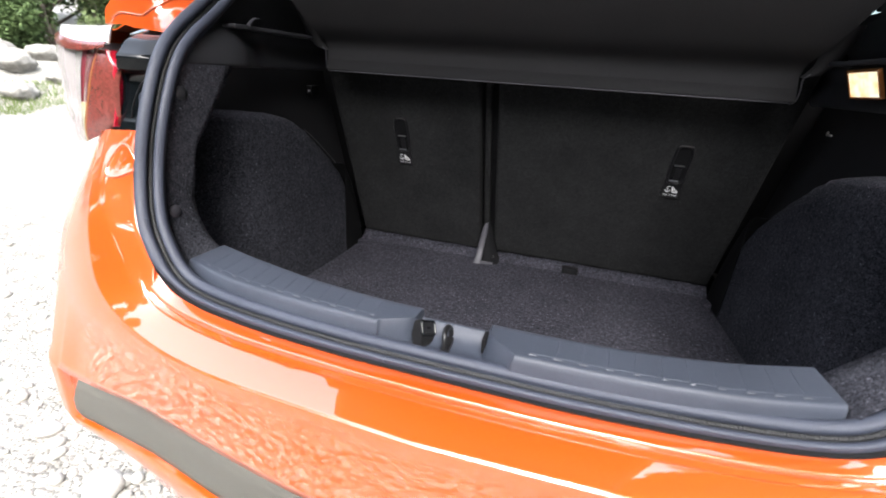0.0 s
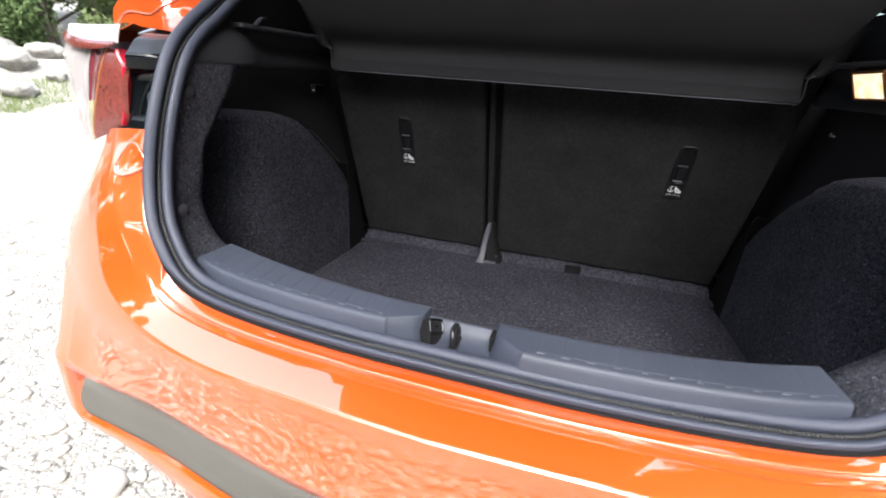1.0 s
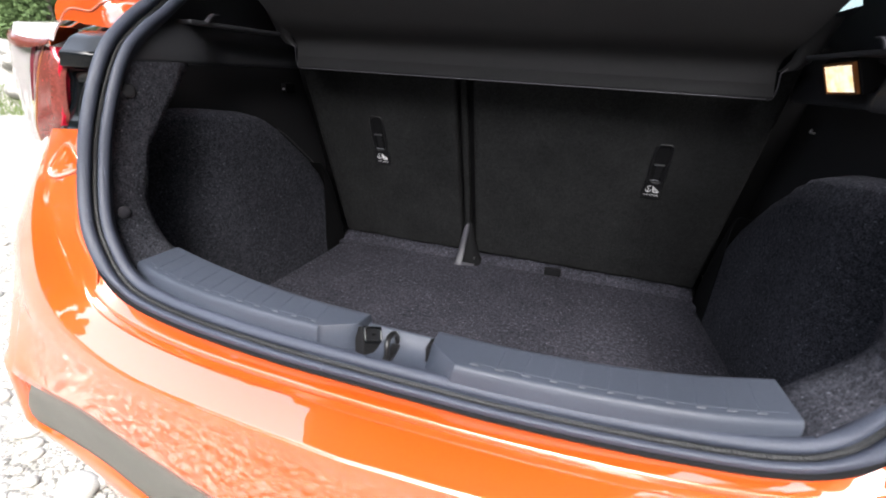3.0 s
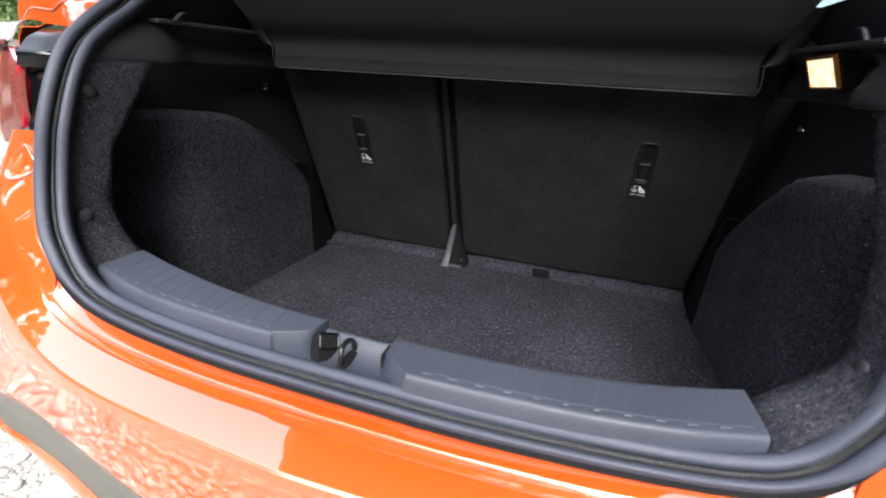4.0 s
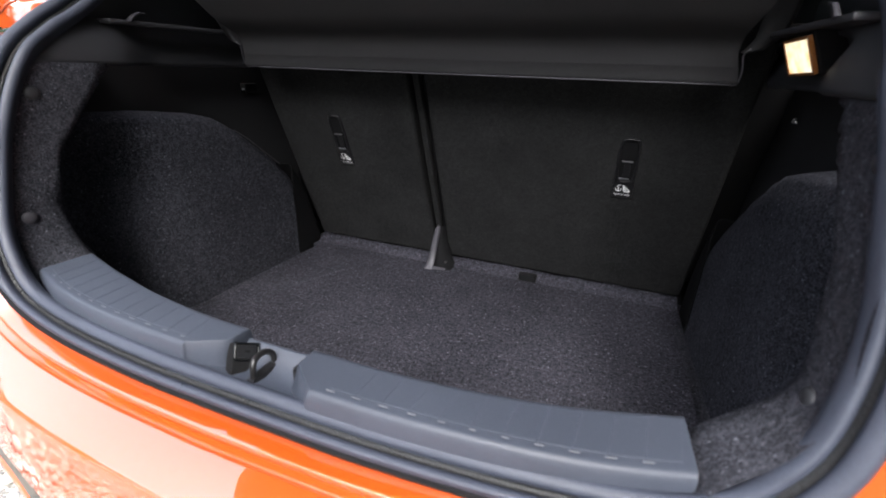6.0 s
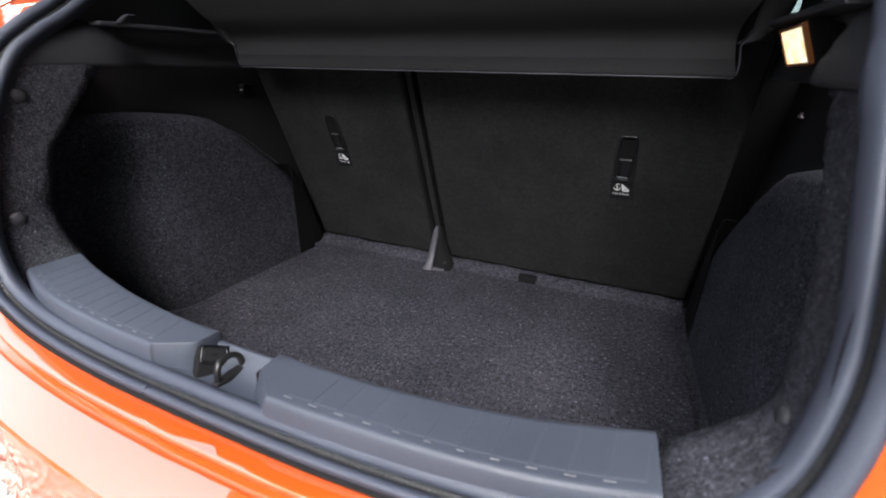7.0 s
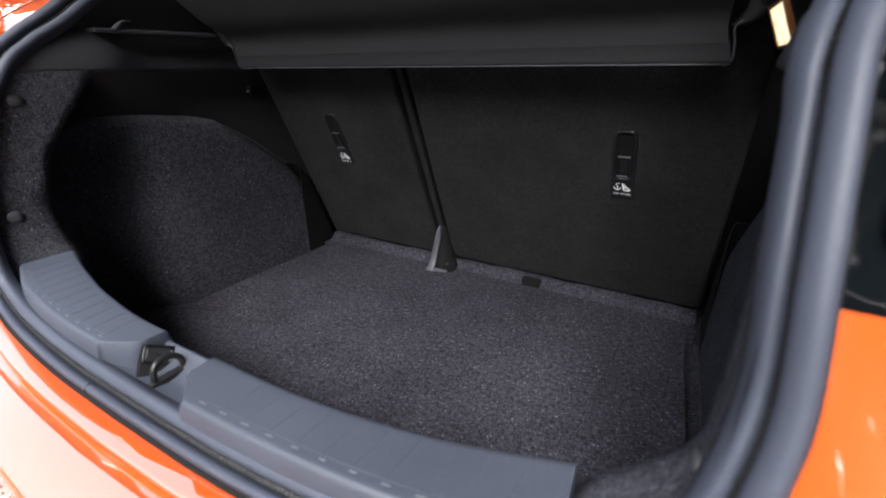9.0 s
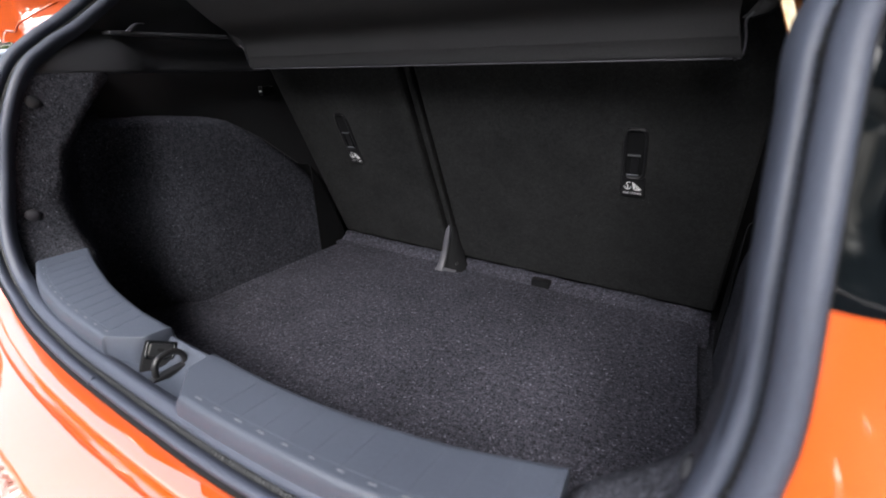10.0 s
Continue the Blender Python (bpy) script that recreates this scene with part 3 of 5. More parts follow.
# fine beads moulded into the channel
verts, faces = [], []
loop_len = len(rim_loop)
for i in range(loop_len):
    p, q = rim_loop[i], rim_loop[(i + 1) % loop_len]
    if max(p.z, q.z) > 1.32:
        continue
    steps = max(1, int((q - p).length / 0.0042))
    nn, aa = seal_frame(i)
    t = (q - p).normalized()
    for k in range(steps):
        c = p.lerp(q, (k + 0.5) / steps)
        base = len(verts)
        for da, db, dt in ((0.0156, -0.004, -0.0013), (0.0208, -0.004, -0.0013), (0.0208, -0.004, 0.0013), (0.0156, -0.004, 0.0013), (0.0165, -0.0004, -0.0008), (0.0200, -0.0004, -0.0008), (0.0200, -0.0004, 0.0008), (0.0165, -0.0004, 0.0008)):
            verts.append(c + nn * da + aa * db + t * dt)
        faces += [(base + 4, base + 5, base + 6, base + 7), (base, base + 1, base + 5, base + 4), (base + 1, base + 2, base + 6, base + 5), (base + 2, base + 3, base + 7, base + 6), (base + 3, base, base + 4, base + 7)]
link_mesh("beading", verts, faces, CHANNEL, strip, "fine moulded beading", smooth=False)["kind"] = "stuff"


def rim_at(pick):
    return min(range(len(rim_loop)), key=lambda i: pick(rim_loop[i]))


for name, pick in (("low", lambda p: abs(p.x + 0.065) + abs(p.z - 0.772) * 3), ("left", lambda p: abs(p.z - 0.888) + (10 if p.x > 0 else 0))):
    i = rim_at(pick)
    nn, aa = seal_frame(i)
    t = nn.cross(aa).normalized()
    m = Matrix(((t.x, nn.x, aa.x, rim_loop[i].x), (t.y, nn.y, aa.y, rim_loop[i].y), (t.z, nn.z, aa.z, rim_loop[i].z), (0, 0, 0, 1)))
    box("seal_joint", (-0.0007, 0.0045, -0.004), (0.0007, 0.0140, 0.0076), RUBBER, strip, "moulded joint of the seal", 0.0006, m)

# ---- sill plate ----
def curve_of(pairs):
    """A smooth y over x through a few pairs."""
    return [(p.x, p.y) for p in spline([(x, y, 0) for x, y in pairs], 8)]


FRONT = {1: curve_of([(0.0, 0.5605), (0.08, 0.5610), (0.15, 0.5625), (0.24, 0.5675), (0.315, 0.5755), (0.37, 0.5855), (0.43, 0.6015)]),
         -1: curve_of([(0.0, 0.5705), (0.10, 0.5710), (0.185, 0.5725), (0.28, 0.5795), (0.36, 0.5925), (0.445, 0.6175)])}
INNER = {1: curve_of([(0.0, 0.6205), (0.12, 0.6195), (0.20, 0.6235), (0.27, 0.6320), (0.34, 0.6455), (0.43, 0.6720)]),
         -1: curve_of([(0.0, 0.6240), (0.055, 0.6240), (0.13, 0.6265), (0.233, 0.6390), (0.30, 0.6525), (0.36, 0.6660), (0.445, 0.6890)])}
SILL_END = {1: 0.427, -1: 0.441}
# the edge of the recess in each wing, from the front kink over the bend to the inner tip: share of the width, x
RECESS = {1: ((0.0, 0.0800), (0.50, 0.0445), (1.0, 0.0440)), -1: ((0.0, 0.0990), (0.44, 0.0570), (1.0, 0.0530))}


def front_y(x, s):
    return lerp_table(FRONT[s], x)


def inner_y(x, s):
    return lerp_table(INNER[s], x)


def sill_z(x):
    return 0.8145 + 0.02 * x * x


sill = link_mesh("sill_plate", [], [], SILL, car, "grey ribbed plastic sill plate with a latch recess in its middle")


def sill_half(s):
    """One wing of the plate, from its outer end to the edge of the recess."""
    end = SILL_END[s]
    edge = RECESS[s]
    shares = (0.06, 0.16, 0.30, edge[1][0], 0.62, 0.80)
    rows = []
    for k in range(49):
        t = (k / 48) ** 0.9
        xf = end + (edge[0][1] - end) * t
        fy, z = front_y(xf, s), sill_z(xf)
        row = [(xf, fy - 0.0080, 0.779), (xf, fy - 0.0066, 0.792), (xf, fy - 0.0050, z - 0.0090), (xf, fy - 0.0034, z - 0.0036), (xf, fy - 0.0016, z - 0.0012), (xf, fy + 0.0012, z)]
        for share in shares:
            x = end - 0.004 * share + (lerp_table(edge, share) - end + 0.004 * share) * t
            f, i = front_y(x, s), inner_y(x, s)
            row.append((x, f + (i - f) * share, sill_z(x)))
        xi = end - 0.004 + (edge[2][1] - end + 0.004) * t
        iy, z = inner_y(xi, s), sill_z(xi)
        row += [(xi, iy - 0.0050, z), (xi, iy - 0.0022, z - 0.0007), (xi, iy - 0.0004, z - 0.0026), (xi, iy + 0.0004, z - 0.0065), (xi, iy + 0.004, z - 0.035), (xi, iy + 0.010, z - 0.11), (xi, iy + 0.016, 0.585)]
        rows.append([Vector((s * x, y, zz)) for x, y, zz in row])
    sheet("wing", rows, SILL, sill, "plain grey plastic wing of the plate", flip=s > 0)
    e = rows[0]
    link_mesh("end_face", e[:17] + [e[0] + Vector((0, 0.05, -0.1))], [tuple(range(18))], SILL, sill, smooth=False)
    # shallow ribs across the top, with a short pale dash painting the glint at the front of each
    first = 0.098 if s > 0 else 0.108
    for k in range(12):
        x0 = first + k * 0.0290
        x1 = x0 + 0.0278
        if x1 > end - 0.008:
            continue

        def pt(x, t, h):
            f, i = front_y(x, s), inner_y(x, s)
            return Vector((s * (x + 0.004 * t), f + 0.0100 + (i - f - 0.0165) * t, sill_z(x) + h))
        v = [pt(x0, 0, -0.0004), pt(x1, 0, -0.0004), pt(x1, 1, -0.0004), pt(x0, 1, -0.0004), pt(x0 + 0.0003, 0.01, 0.0004), pt(x1 - 0.0003, 0.01, 0.0004), pt(x1 - 0.0003, 0.99, 0.0004), pt(x0 + 0.0003, 0.99, 0.0004)]
        link_mesh("rib", v, [(4, 5, 6, 7), (0, 1, 5, 4), (1, 2, 6, 5), (2, 3, 7, 6), (3, 0, 4, 7)], SILL, sill, smooth=False)
        xm = x0 + 0.002
        half = 0.0040 + 0.0010 * math.sin(7.0 * k + s)
        d = Vector((s * xm, front_y(xm, s) + 0.0068, sill_z(xm) + 0.0001))
        bm = bmesh.new()
        box_bm(bm, (-half, -0.0007, -0.0006), (half, 0.0007, 0.0007), 0.0003, 1, Matrix.Translation(d) @ Matrix.Rotation(s * math.atan2(front_y(xm + 0.01, s) - front_y(xm - 0.01, s), 0.02), 4, "Z"))
        part("dash", bm, GREY_MARK, sill, "pale dash for the glint on the rib's front edge")
    # the wall of the recess below the wing's edge
    n = len(shares)
    top = rows[-1][1:6] + rows[-1][6:6 + n] + rows[-1][6 + n:9 + n]
    foot = ((0.0, 0.0690, 0.5585, 0.786), (0.5, 0.0400, 0.5800, 0.787), (1.0, 0.0360, 0.6200, 0.795)) if s > 0 else ((0.0, 0.0960, 0.5660, 0.786), (0.44, 0.0575, 0.5850, 0.786), (1.0, 0.0545, 0.6240, 0.795))
    cheek = []
    for p in top:
        f, i = front_y(abs(p.x), s), inner_y(abs(p.x), s)
        share = min(1.0, max(0.0, (p.y - f) / (i - f)))
        q = Vector((s * lerp_table([(a[0], a[1]) for a in foot], share), lerp_table([(a[0], a[2]) for a in foot], share), lerp_table([(a[0], a[3]) for a in foot], share)))
        cheek.append([p, p.lerp(q, 0.10) + Vector((-s * 0.0006, -0.0006, 0.0002)), p.lerp(q, 0.5), q, q + Vector((0, 0, -0.012))])
    sheet("cheek", cheek, SILL, sill, "sloping side face of the recess", flip=s < 0)
    return rows


sill_half(1)
sill_half(-1)
# recess: a flat step behind the seal and a ramp that climbs to the inner edge
ramp_rows = []
for k in range(25):
    x = -0.112 + 0.200 * k / 24
    mid = smooth01(-0.10, -0.06, x) * smooth01(0.075, 0.045, x)
    ramp_rows.append([Vector((x, 0.5530, 0.770)), Vector((x, 0.5535, 0.7845)), Vector((x, 0.5550, 0.7862)), Vector((x, 0.5640, 0.7868)), Vector((x, 0.5780, 0.7862 - 0.002 * mid)), Vector((x, 0.5880, 0.7850 - 0.003 * mid)), Vector((x, 0.5970, 0.7852 - 0.002 * mid)),
                      Vector((x, 0.6060, 0.7865)), Vector((x, 0.6130, 0.7925)), Vector((x, 0.6185, 0.7990)), Vector((x, 0.6215, 0.8008)), Vector((x, 0.6240, 0.7990)), Vector((x, 0.6255, 0.790)), Vector((x, 0.640, 0.70))])
sheet("ramp", ramp_rows, SILL, sill, "curved ramp of the latch recess")
# latch face on the recess's left wall, and the steel loop beside it
LATCH_C = Vector((-0.0395, 0.5980, 0.7945))
LATCH_U = Vector((0.016, 0.031, -0.016)).normalized()
LATCH_V = Vector((-0.010, 0.017, 0.024))
LATCH_V = (LATCH_V - LATCH_U * LATCH_V.dot(LATCH_U)).normalized()
LATCH_N = LATCH_U.cross(LATCH_V)
if LATCH_N.x < 0:
    LATCH_N = -LATCH_N
LATCH_M = Matrix(((LATCH_U.x, LATCH_V.x, LATCH_N.x, LATCH_C.x), (LATCH_U.y, LATCH_V.y, LATCH_N.y, LATCH_C.y), (LATCH_U.z, LATCH_V.z, LATCH_N.z, LATCH_C.z), (0, 0, 0, 1)))
box("latch_pocket", (-0.0165, -0.021, -0.014), (0.0170, 0.0155, 0.002), BLACK_HOLE, sill, "black latch pocket", 0.002, LATCH_M)
box("latch_plate", (-0.0120, -0.0025, 0.0008), (0.0115, 0.0118, 0.0030), LATCH_BLACK, sill, "small black latch plate", 0.0014, LATCH_M)
ring = [(0.0135 * math.copysign(abs(math.cos(a)) ** 0.35, math.cos(a)) - 0.0003, 0.0098 * math.copysign(abs(math.sin(a)) ** 0.35, math.sin(a)) + 0.0042) for a in [2 * math.pi * (k + 0.5) / 32 for k in range(32)]]
sheet("latch_frame", [[LATCH_M @ Vector((u * f - 0.0003 * (1 - f), 0.0042 + (v - 0.0042) * f, h)) for u, v in ring] for f, h in ((1.12, 0.0004), (1.10, 0.0032), (1.04, 0.0046), (0.96, 0.0042), (0.93, 0.0014))], GLOSS_BLACK, sill, "glossy black frame of the latch", closed=True)
# slit and slot are near-black solids that paint the shade of openings
box("latch_slit", (-0.003, 0.0030, 0.0026), (0.0035, 0.006, 0.0034), BLACK_HOLE, sill, "near-black bar for the shade in the slit", 0.0003, LATCH_M)
box("side_slot", (0.0355, 0.589, 0.786), (0.0420, 0.612, 0.8065), BLACK_HOLE, sill, "near-black block for the shade in the slot", 0.002)
box("slot_plate", (0.0345, 0.595, 0.789), (0.0362, 0.607, 0.803), STEEL, sill, "small dark steel plate", 0.001)
loop_pts = spline([(-0.009, 0.577, 0.776), (-0.010, 0.5785, 0.796), (-0.0115, 0.583, 0.8045), (-0.0125, 0.590, 0.8070), (-0.0125, 0.600, 0.8065), (-0.0115, 0.6075, 0.8020), (-0.010, 0.6105, 0.794), (-0.009, 0.6105, 0.772)], 5)
tube("striker", loop_pts, 0.0036, STEEL, sill, "dark steel striker loop")
box("striker_base", (-0.0150, 0.572, 0.780), (-0.0040, 0.614, 0.7880), STEEL, sill, "dark steel foot of the striker", 0.0015)

# ---- boot: floor, sides, seat backs ----
def arch_top(y):
    return lerp_table([(0.60, 1.02), (0.95, 1.015), (1.05, 1.005), (1.10, 0.992), (1.14, 0.968), (1.18, 0.938), (1.25, 0.880), (1.305, 0.828), (1.335, 0.765), (1.345, 0.70), (1.345, 0.675), (1.33, 0.585)], y)


def side_x(y, z, right=False):
    flange = lerp_table([(0.58, 0.425), (0.80, 0.436), (0.82, 0.45), (0.842, 0.465), (0.885, 0.486), (0.95, 0.494), (1.06, 0.497), (1.10, 0.499)], z)
    arch = lerp_table([(0.70, 0.595), (0.76, 0.632), (0.82, 0.640), (0.85, 0.632), (0.875, 0.612), (0.90, 0.584), (0.925, 0.567), (0.96, 0.560), (1.0, 0.556), (1.15, 0.547), (1.30, 0.540), (1.345, 0.538)], y)
    arch += 0.006 * math.sin((z - 0.58) * 6)
    if y < 1.345:
        top = arch_top(y)
        arch += 0.20 * smooth01(top - 0.022, top + 0.03, z) + 0.015 * smooth01(top - 0.07, top - 0.01, z)
        arch += 0.02 * smooth01(1.31, 1.345, y)
    else:
        arch += 0.09
    if right:
        flange = lerp_table([(0.58, 0.418), (0.79, 0.422), (0.805, 0.426), (0.82, 0.437), (0.835, 0.452), (0.858, 0.474), (0.885, 0.492), (0.92, 0.500), (0.95, 0.502), (1.06, 0.505), (1.10, 0.507)], z)
    flange += (0.10 if right else 0.22) * max(0.0, y - 0.62) * smooth01(0.92, 0.84, z) * smooth01(0.79, 0.82, z)
    ahead = lerp_table([(0.90, 0.0), (0.975, 0.024), (1.04, 0.085), (1.10, 0.140)], z)
    ahead -= 0.020 * smooth01(0.93, 0.86, z) if right else 0.0
    w = smooth01(0.684 + ahead, 0.772 + ahead, y)
    return min(0.755, flange + (arch - flange) * w)


for s in (1, -1):
    ys = [0.584, 0.596, 0.61, 0.63, 0.65, 0.67, 0.685] + [0.695 + 0.01 * k for k in range(10)] + [0.80 + 0.02 * k for k in range(22)] + [1.235, 1.25, 1.265, 1.28, 1.295, 1.31, 1.32, 1.33, 1.338, 1.3449, 1.3455, 1.38, 1.44]
    zs = [0.56 + 0.02 * k for k in range(12)] + [0.80 + 0.0125 * k for k in range(12)] + [0.95 + 0.008 * k for k in range(20)]
    rows = []
    for y in ys:
        row = []
        for z in zs:
            yy = y + (lerp_table([(0.80, 0.562), (0.842, 0.570), (0.885, 0.582), (0.95, 0.605), (1.03, 0.631), (1.11, 0.676)], z) + 0.020 - 0.584) * smooth01(0.76, 0.584, y)
            row.append(Vector((s * side_x(yy, z, s > 0), yy, z)))
        rows.append(row)
    sheet("side_trim", rows, SIDE_CARPET, car, "black carpeted side trim with wheel arch bulge", flip=s > 0)
    # black sheet added behind the arch, round the seat catch, for the recess's even shade
    rows = []
    for y, x in ((0.86, 0.690), (0.90, 0.652), (0.95, 0.630), (1.00, 0.620), (1.06, 0.614), (1.12, 0.610), (1.20, 0.607), (1.30, 0.605), (1.38, 0.604), (1.41, 0.606)):
        rows.append([Vector((s * x, y, z)) for z in (0.70, 0.80, 0.90, 1.00, 1.05, 1.09, 1.13)])
    sheet("recess_sheet", rows, LINING, car, "black sheet added for the even shade in the recess", 0.003, flip=s > 0)
    # near-black sheet closing the gap between wheel arch and seat, for its shade
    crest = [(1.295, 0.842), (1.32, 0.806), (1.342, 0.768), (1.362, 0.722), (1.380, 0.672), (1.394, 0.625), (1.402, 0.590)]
    sheet("arch_infill", [[Vector((s * x, y, z * f + 0.56 * (1 - f))) for f, x in ((0.0, 0.541), (0.3, 0.541), (0.7, 0.541), (0.94, 0.541), (0.985, 0.543), (1.0, 0.549), (0.99, 0.60))] for y, z in crest], BLACK_HOLE, car, "near-black sheet for the shade beside the seat", 0.002, flip=s > 0)
    # pale tube paints the light that catches the left arch's rim
    if s < 0:
        tube("lit_rim", spline([(s * 0.562, 1.128, 0.955), (s * 0.559, 1.165, 0.930), (s * 0.556, 1.21, 0.893), (s * 0.552, 1.262, 0.850)], 5), 0.0011, FOOT_MAT, car, "pale line for the light on the wheel arch rim", 6)
    # push fasteners
    for y, z, x in ((0.643, 0.882, 0.4865), (0.70, 1.059, 0.4975)):
        bm = bmesh.new()
        bmesh.ops.create_uvsphere(bm, u_segments=20, v_segments=10, radius=0.0105)
        for v in bm.verts:
            v.co = Vector((s * (x - 0.001 + (0.008 if s > 0 else 0) + 0.45 * v.co.x * (1 if s < 0 else 1)), y + v.co.y, z + v.co.z))
        # lower right one takes the darker material because it sits in dimmer light
        part("fastener", bm, FOOT_MAT if z < 1 and s < 0 else TRIM_BLACK, car, "round plastic push fastener", smooth=True)
    # upper plastic trim, its ledge and hook
    rows = []
    for z, x in ((1.098, 0.530), (1.099, 0.504), (1.101, 0.5005), (1.106, 0.500), (1.120, 0.503), (1.135, 0.508), (1.150, 0.516), (1.162, 0.526), (1.172, 0.537)):
        rows.append([Vector((s * (x + (0.035 * smooth01(0.85, 0.95, y) if z < 1.162 else 0.0)), y, z)) for y in [lerp_table([(1.09, 0.69), (1.11, 0.70), (1.157, 0.752), (1.18, 0.79)], z) + (1.20 - 0.70) * k / 16 for k in range(17)]])
    sheet("upper_trim", rows, TRIM_BLACK, car, "smooth black plastic upper side trim", flip=s < 0)
    bm = bmesh.new()
    box_bm(bm, (0.492, 0.845, 1.1645), (0.545, 1.075, 1.172), 0.003, 2)
    for v in bm.verts:
        if v.co.y < 0.86 and v.co.x < 0.505:
            v.co.x += 0.012
        v.co.x *= s
    part("shelf_ledge", bm, TRIM_BLACK, car, "narrow plastic ledge for the parcel shelf")
    fin = []
    for y, z, w in ((0.872, 1.1715, 0.010), (0.878, 1.1765, 0.008), (0.886, 1.1825, 0.006), (0.893, 1.1858, 0.005), (0.904, 1.1866, 0.004)):
        fin.append([Vector((s * (0.501 - 0.0022), y, z)), Vector((s * (0.501 + 0.0022), y, z)), Vector((s * (0.501 + 0.0022), y + w, z - 0.002)), Vector((s * (0.501 - 0.0022), y + w, z - 0.002))])
    sheet("hook", fin, FOOT_MAT, car, "small plastic hook", closed=True)
    # pillar lining above the ledge
    rows = []
    for z in (1.165, 1.20, 1.234, 1.238, 1.252, 1.30, 1.36, 1.42, 1.50):
        y0 = lerp_table([(1.16, 0.775), (1.203, 0.82), (1.29, 0.92), (1.41, 1.02), (1.50, 1.10)], z)
        y1 = lerp_table([(1.235, 1.32), (1.252, 1.17), (1.5, 1.20)], z)
        rows.append([Vector((s * (0.535 + 0.07 * (y0 + (y1 - y0) * k / 6 - y0) / (1.32 - y0) - 0.06 * smooth01(1.35, 1.5, z)), y0 + (y1 - y0) * k / 6, z)) for k in range(7)])
    sheet("pillar_lining", rows, TRIM_BLACK, car, "black plastic pillar lining", flip=s < 0)
    # seat-side bolster and latch by the seat's shoulder
    if s < 0:
        box("seat_latch", (s * 0.60 - 0.012, 1.21, 1.035), (s * 0.60 + 0.012, 1.25, 1.06), BLACK_HOLE, car, "small black seat catch", 0.003)
    tube("catch_pin", [(s * 0.594, 1.205, 1.046), (s * 0.594, 1.222, 1.046), (s * 0.60, 1.235, 1.05)], 0.0024, ALLOY, car, "bright catch pin", 8)
    # cabin walls beyond the seat, with a window opening
    box("cabin_side", (s * 0.66 - 0.01, 1.42, 0.5), (s * 0.66 + 0.01, 2.30, 1.235), TRIM_BLACK, car, "dark cabin side", 0.004)
    box("cabin_pillar", (s * 0.655 - 0.012, 1.17, 1.135), (s * 0.655 + 0.012, 1.66, 1.280), TRIM_BLACK, car, "dark cabin pillar", 0.004)
    box("cabin_pillar", (s * 0.655 - 0.012, 1.17, 1.282), (s * 0.655 + 0.012, 1.33, 1.44), TRIM_BLACK, car, "dark cabin pillar", 0.004)
    box("cabin_pillar", (s * 0.655 - 0.012, 1.56, 1.282), (s * 0.655 + 0.012, 1.66, 1.44), TRIM_BLACK, car, "dark cabin pillar", 0.004)
    box("cabin_pillar", (s * 0.655 - 0.012, 1.332, 1.35), (s * 0.655 + 0.012, 1.558, 1.44), TRIM_BLACK, car, "dark cabin pillar", 0.004)
    box("cabin_rail", (s * 0.63 - 0.02, 1.12, 1.44), (s * 0.63 + 0.02, 2.30, 1.52), TRIM_BLACK, car, "dark roof rail", 0.004)
    box("side_glass", (s * 0.66 - 0.002, 1.665, 1.237), (s * 0.66 + 0.002, 2.30, 1.44), GLASS, car, "clear side window pane", 0.0)
    box("quarter_glass", (s * 0.66 - 0.002, 1.332, 1.282), (s * 0.66 + 0.002, 1.558, 1.348), GLASS, car, "clear rear quarter pane", 0.0)

box("headliner", (-0.62, 1.085, 1.515), (0.62, 2.35, 1.53), HEADLINER, car, "dark headliner", 0.004)
box("roof", (-0.60, 1.10, 1.535), (0.60, 2.35, 1.56), PAINT, car, "orange roof", 0.008)
# unseen wall added across the cabin to keep light from the front out
box("cabin_light_stop", (-0.66, 2.30, 0.3), (0.66, 2.33, 1.52), TRIM_BLACK, car, "unseen dark wall added to close the cabin", 0.004)
# the front half of the car, beyond the boot
def front_section(y):
    """Half outline of the body at y, from the sill up to the middle of the bonnet."""
    nose = smooth01(3.7, 4.42, y)
    w = 0.875 - 0.20 * nose ** 1.5
    top = lerp_table([(2.30, 1.12), (3.05, 1.06), (3.9, 0.93), (4.3, 0.80), (4.46, 0.60)], y)
    low = 0.26 + 0.10 * nose
    return [(w - 0.05, low), (w, low + 0.12), (w + 0.005, 0.5 * (low + top)), (w - 0.015, top - 0.10), (w - 0.06, top - 0.03), (w - 0.16, top + 0.01 * (1 - nose)), (w * 0.45, top + 0.035 * (1 - nose)), (0.0, top + 0.045 * (1 - nose))]


front_ys = [2.30, 2.6, 2.9, 3.1, 3.4, 3.7, 3.9, 4.05, 4.2, 4.3, 4.38, 4.44, 4.46]
front_rows = []
for y in front_ys:
    half = front_section(y)
    front_rows.append([Vector((-x, y, z)) for x, z in half] + [Vector((x, y, z)) for x, z in reversed(half[:-1])])
sheet("front_body", front_rows, PAINT, car, "glossy orange front body and bonnet", 0.003)
box("front_valance", (-0.62, 4.30, 0.26), (0.62, 4.46, 0.55), TRIM_BLACK, car, "black front grille and valance", 0.03)
sheet("windscreen", [[Vector((u * (0.60 + 0.13 * t), 2.35 + 0.75 * t, 1.545 - 0.45 * t + 0.03 * (1 - u * u))) for u in (-1, -0.7, -0.35, 0, 0.35, 0.7, 1)] for t in (0, 0.2, 0.4, 0.6, 0.8, 1.0)], DARK_GLASS, car, "dark windscreen", 0.004, flip=True)
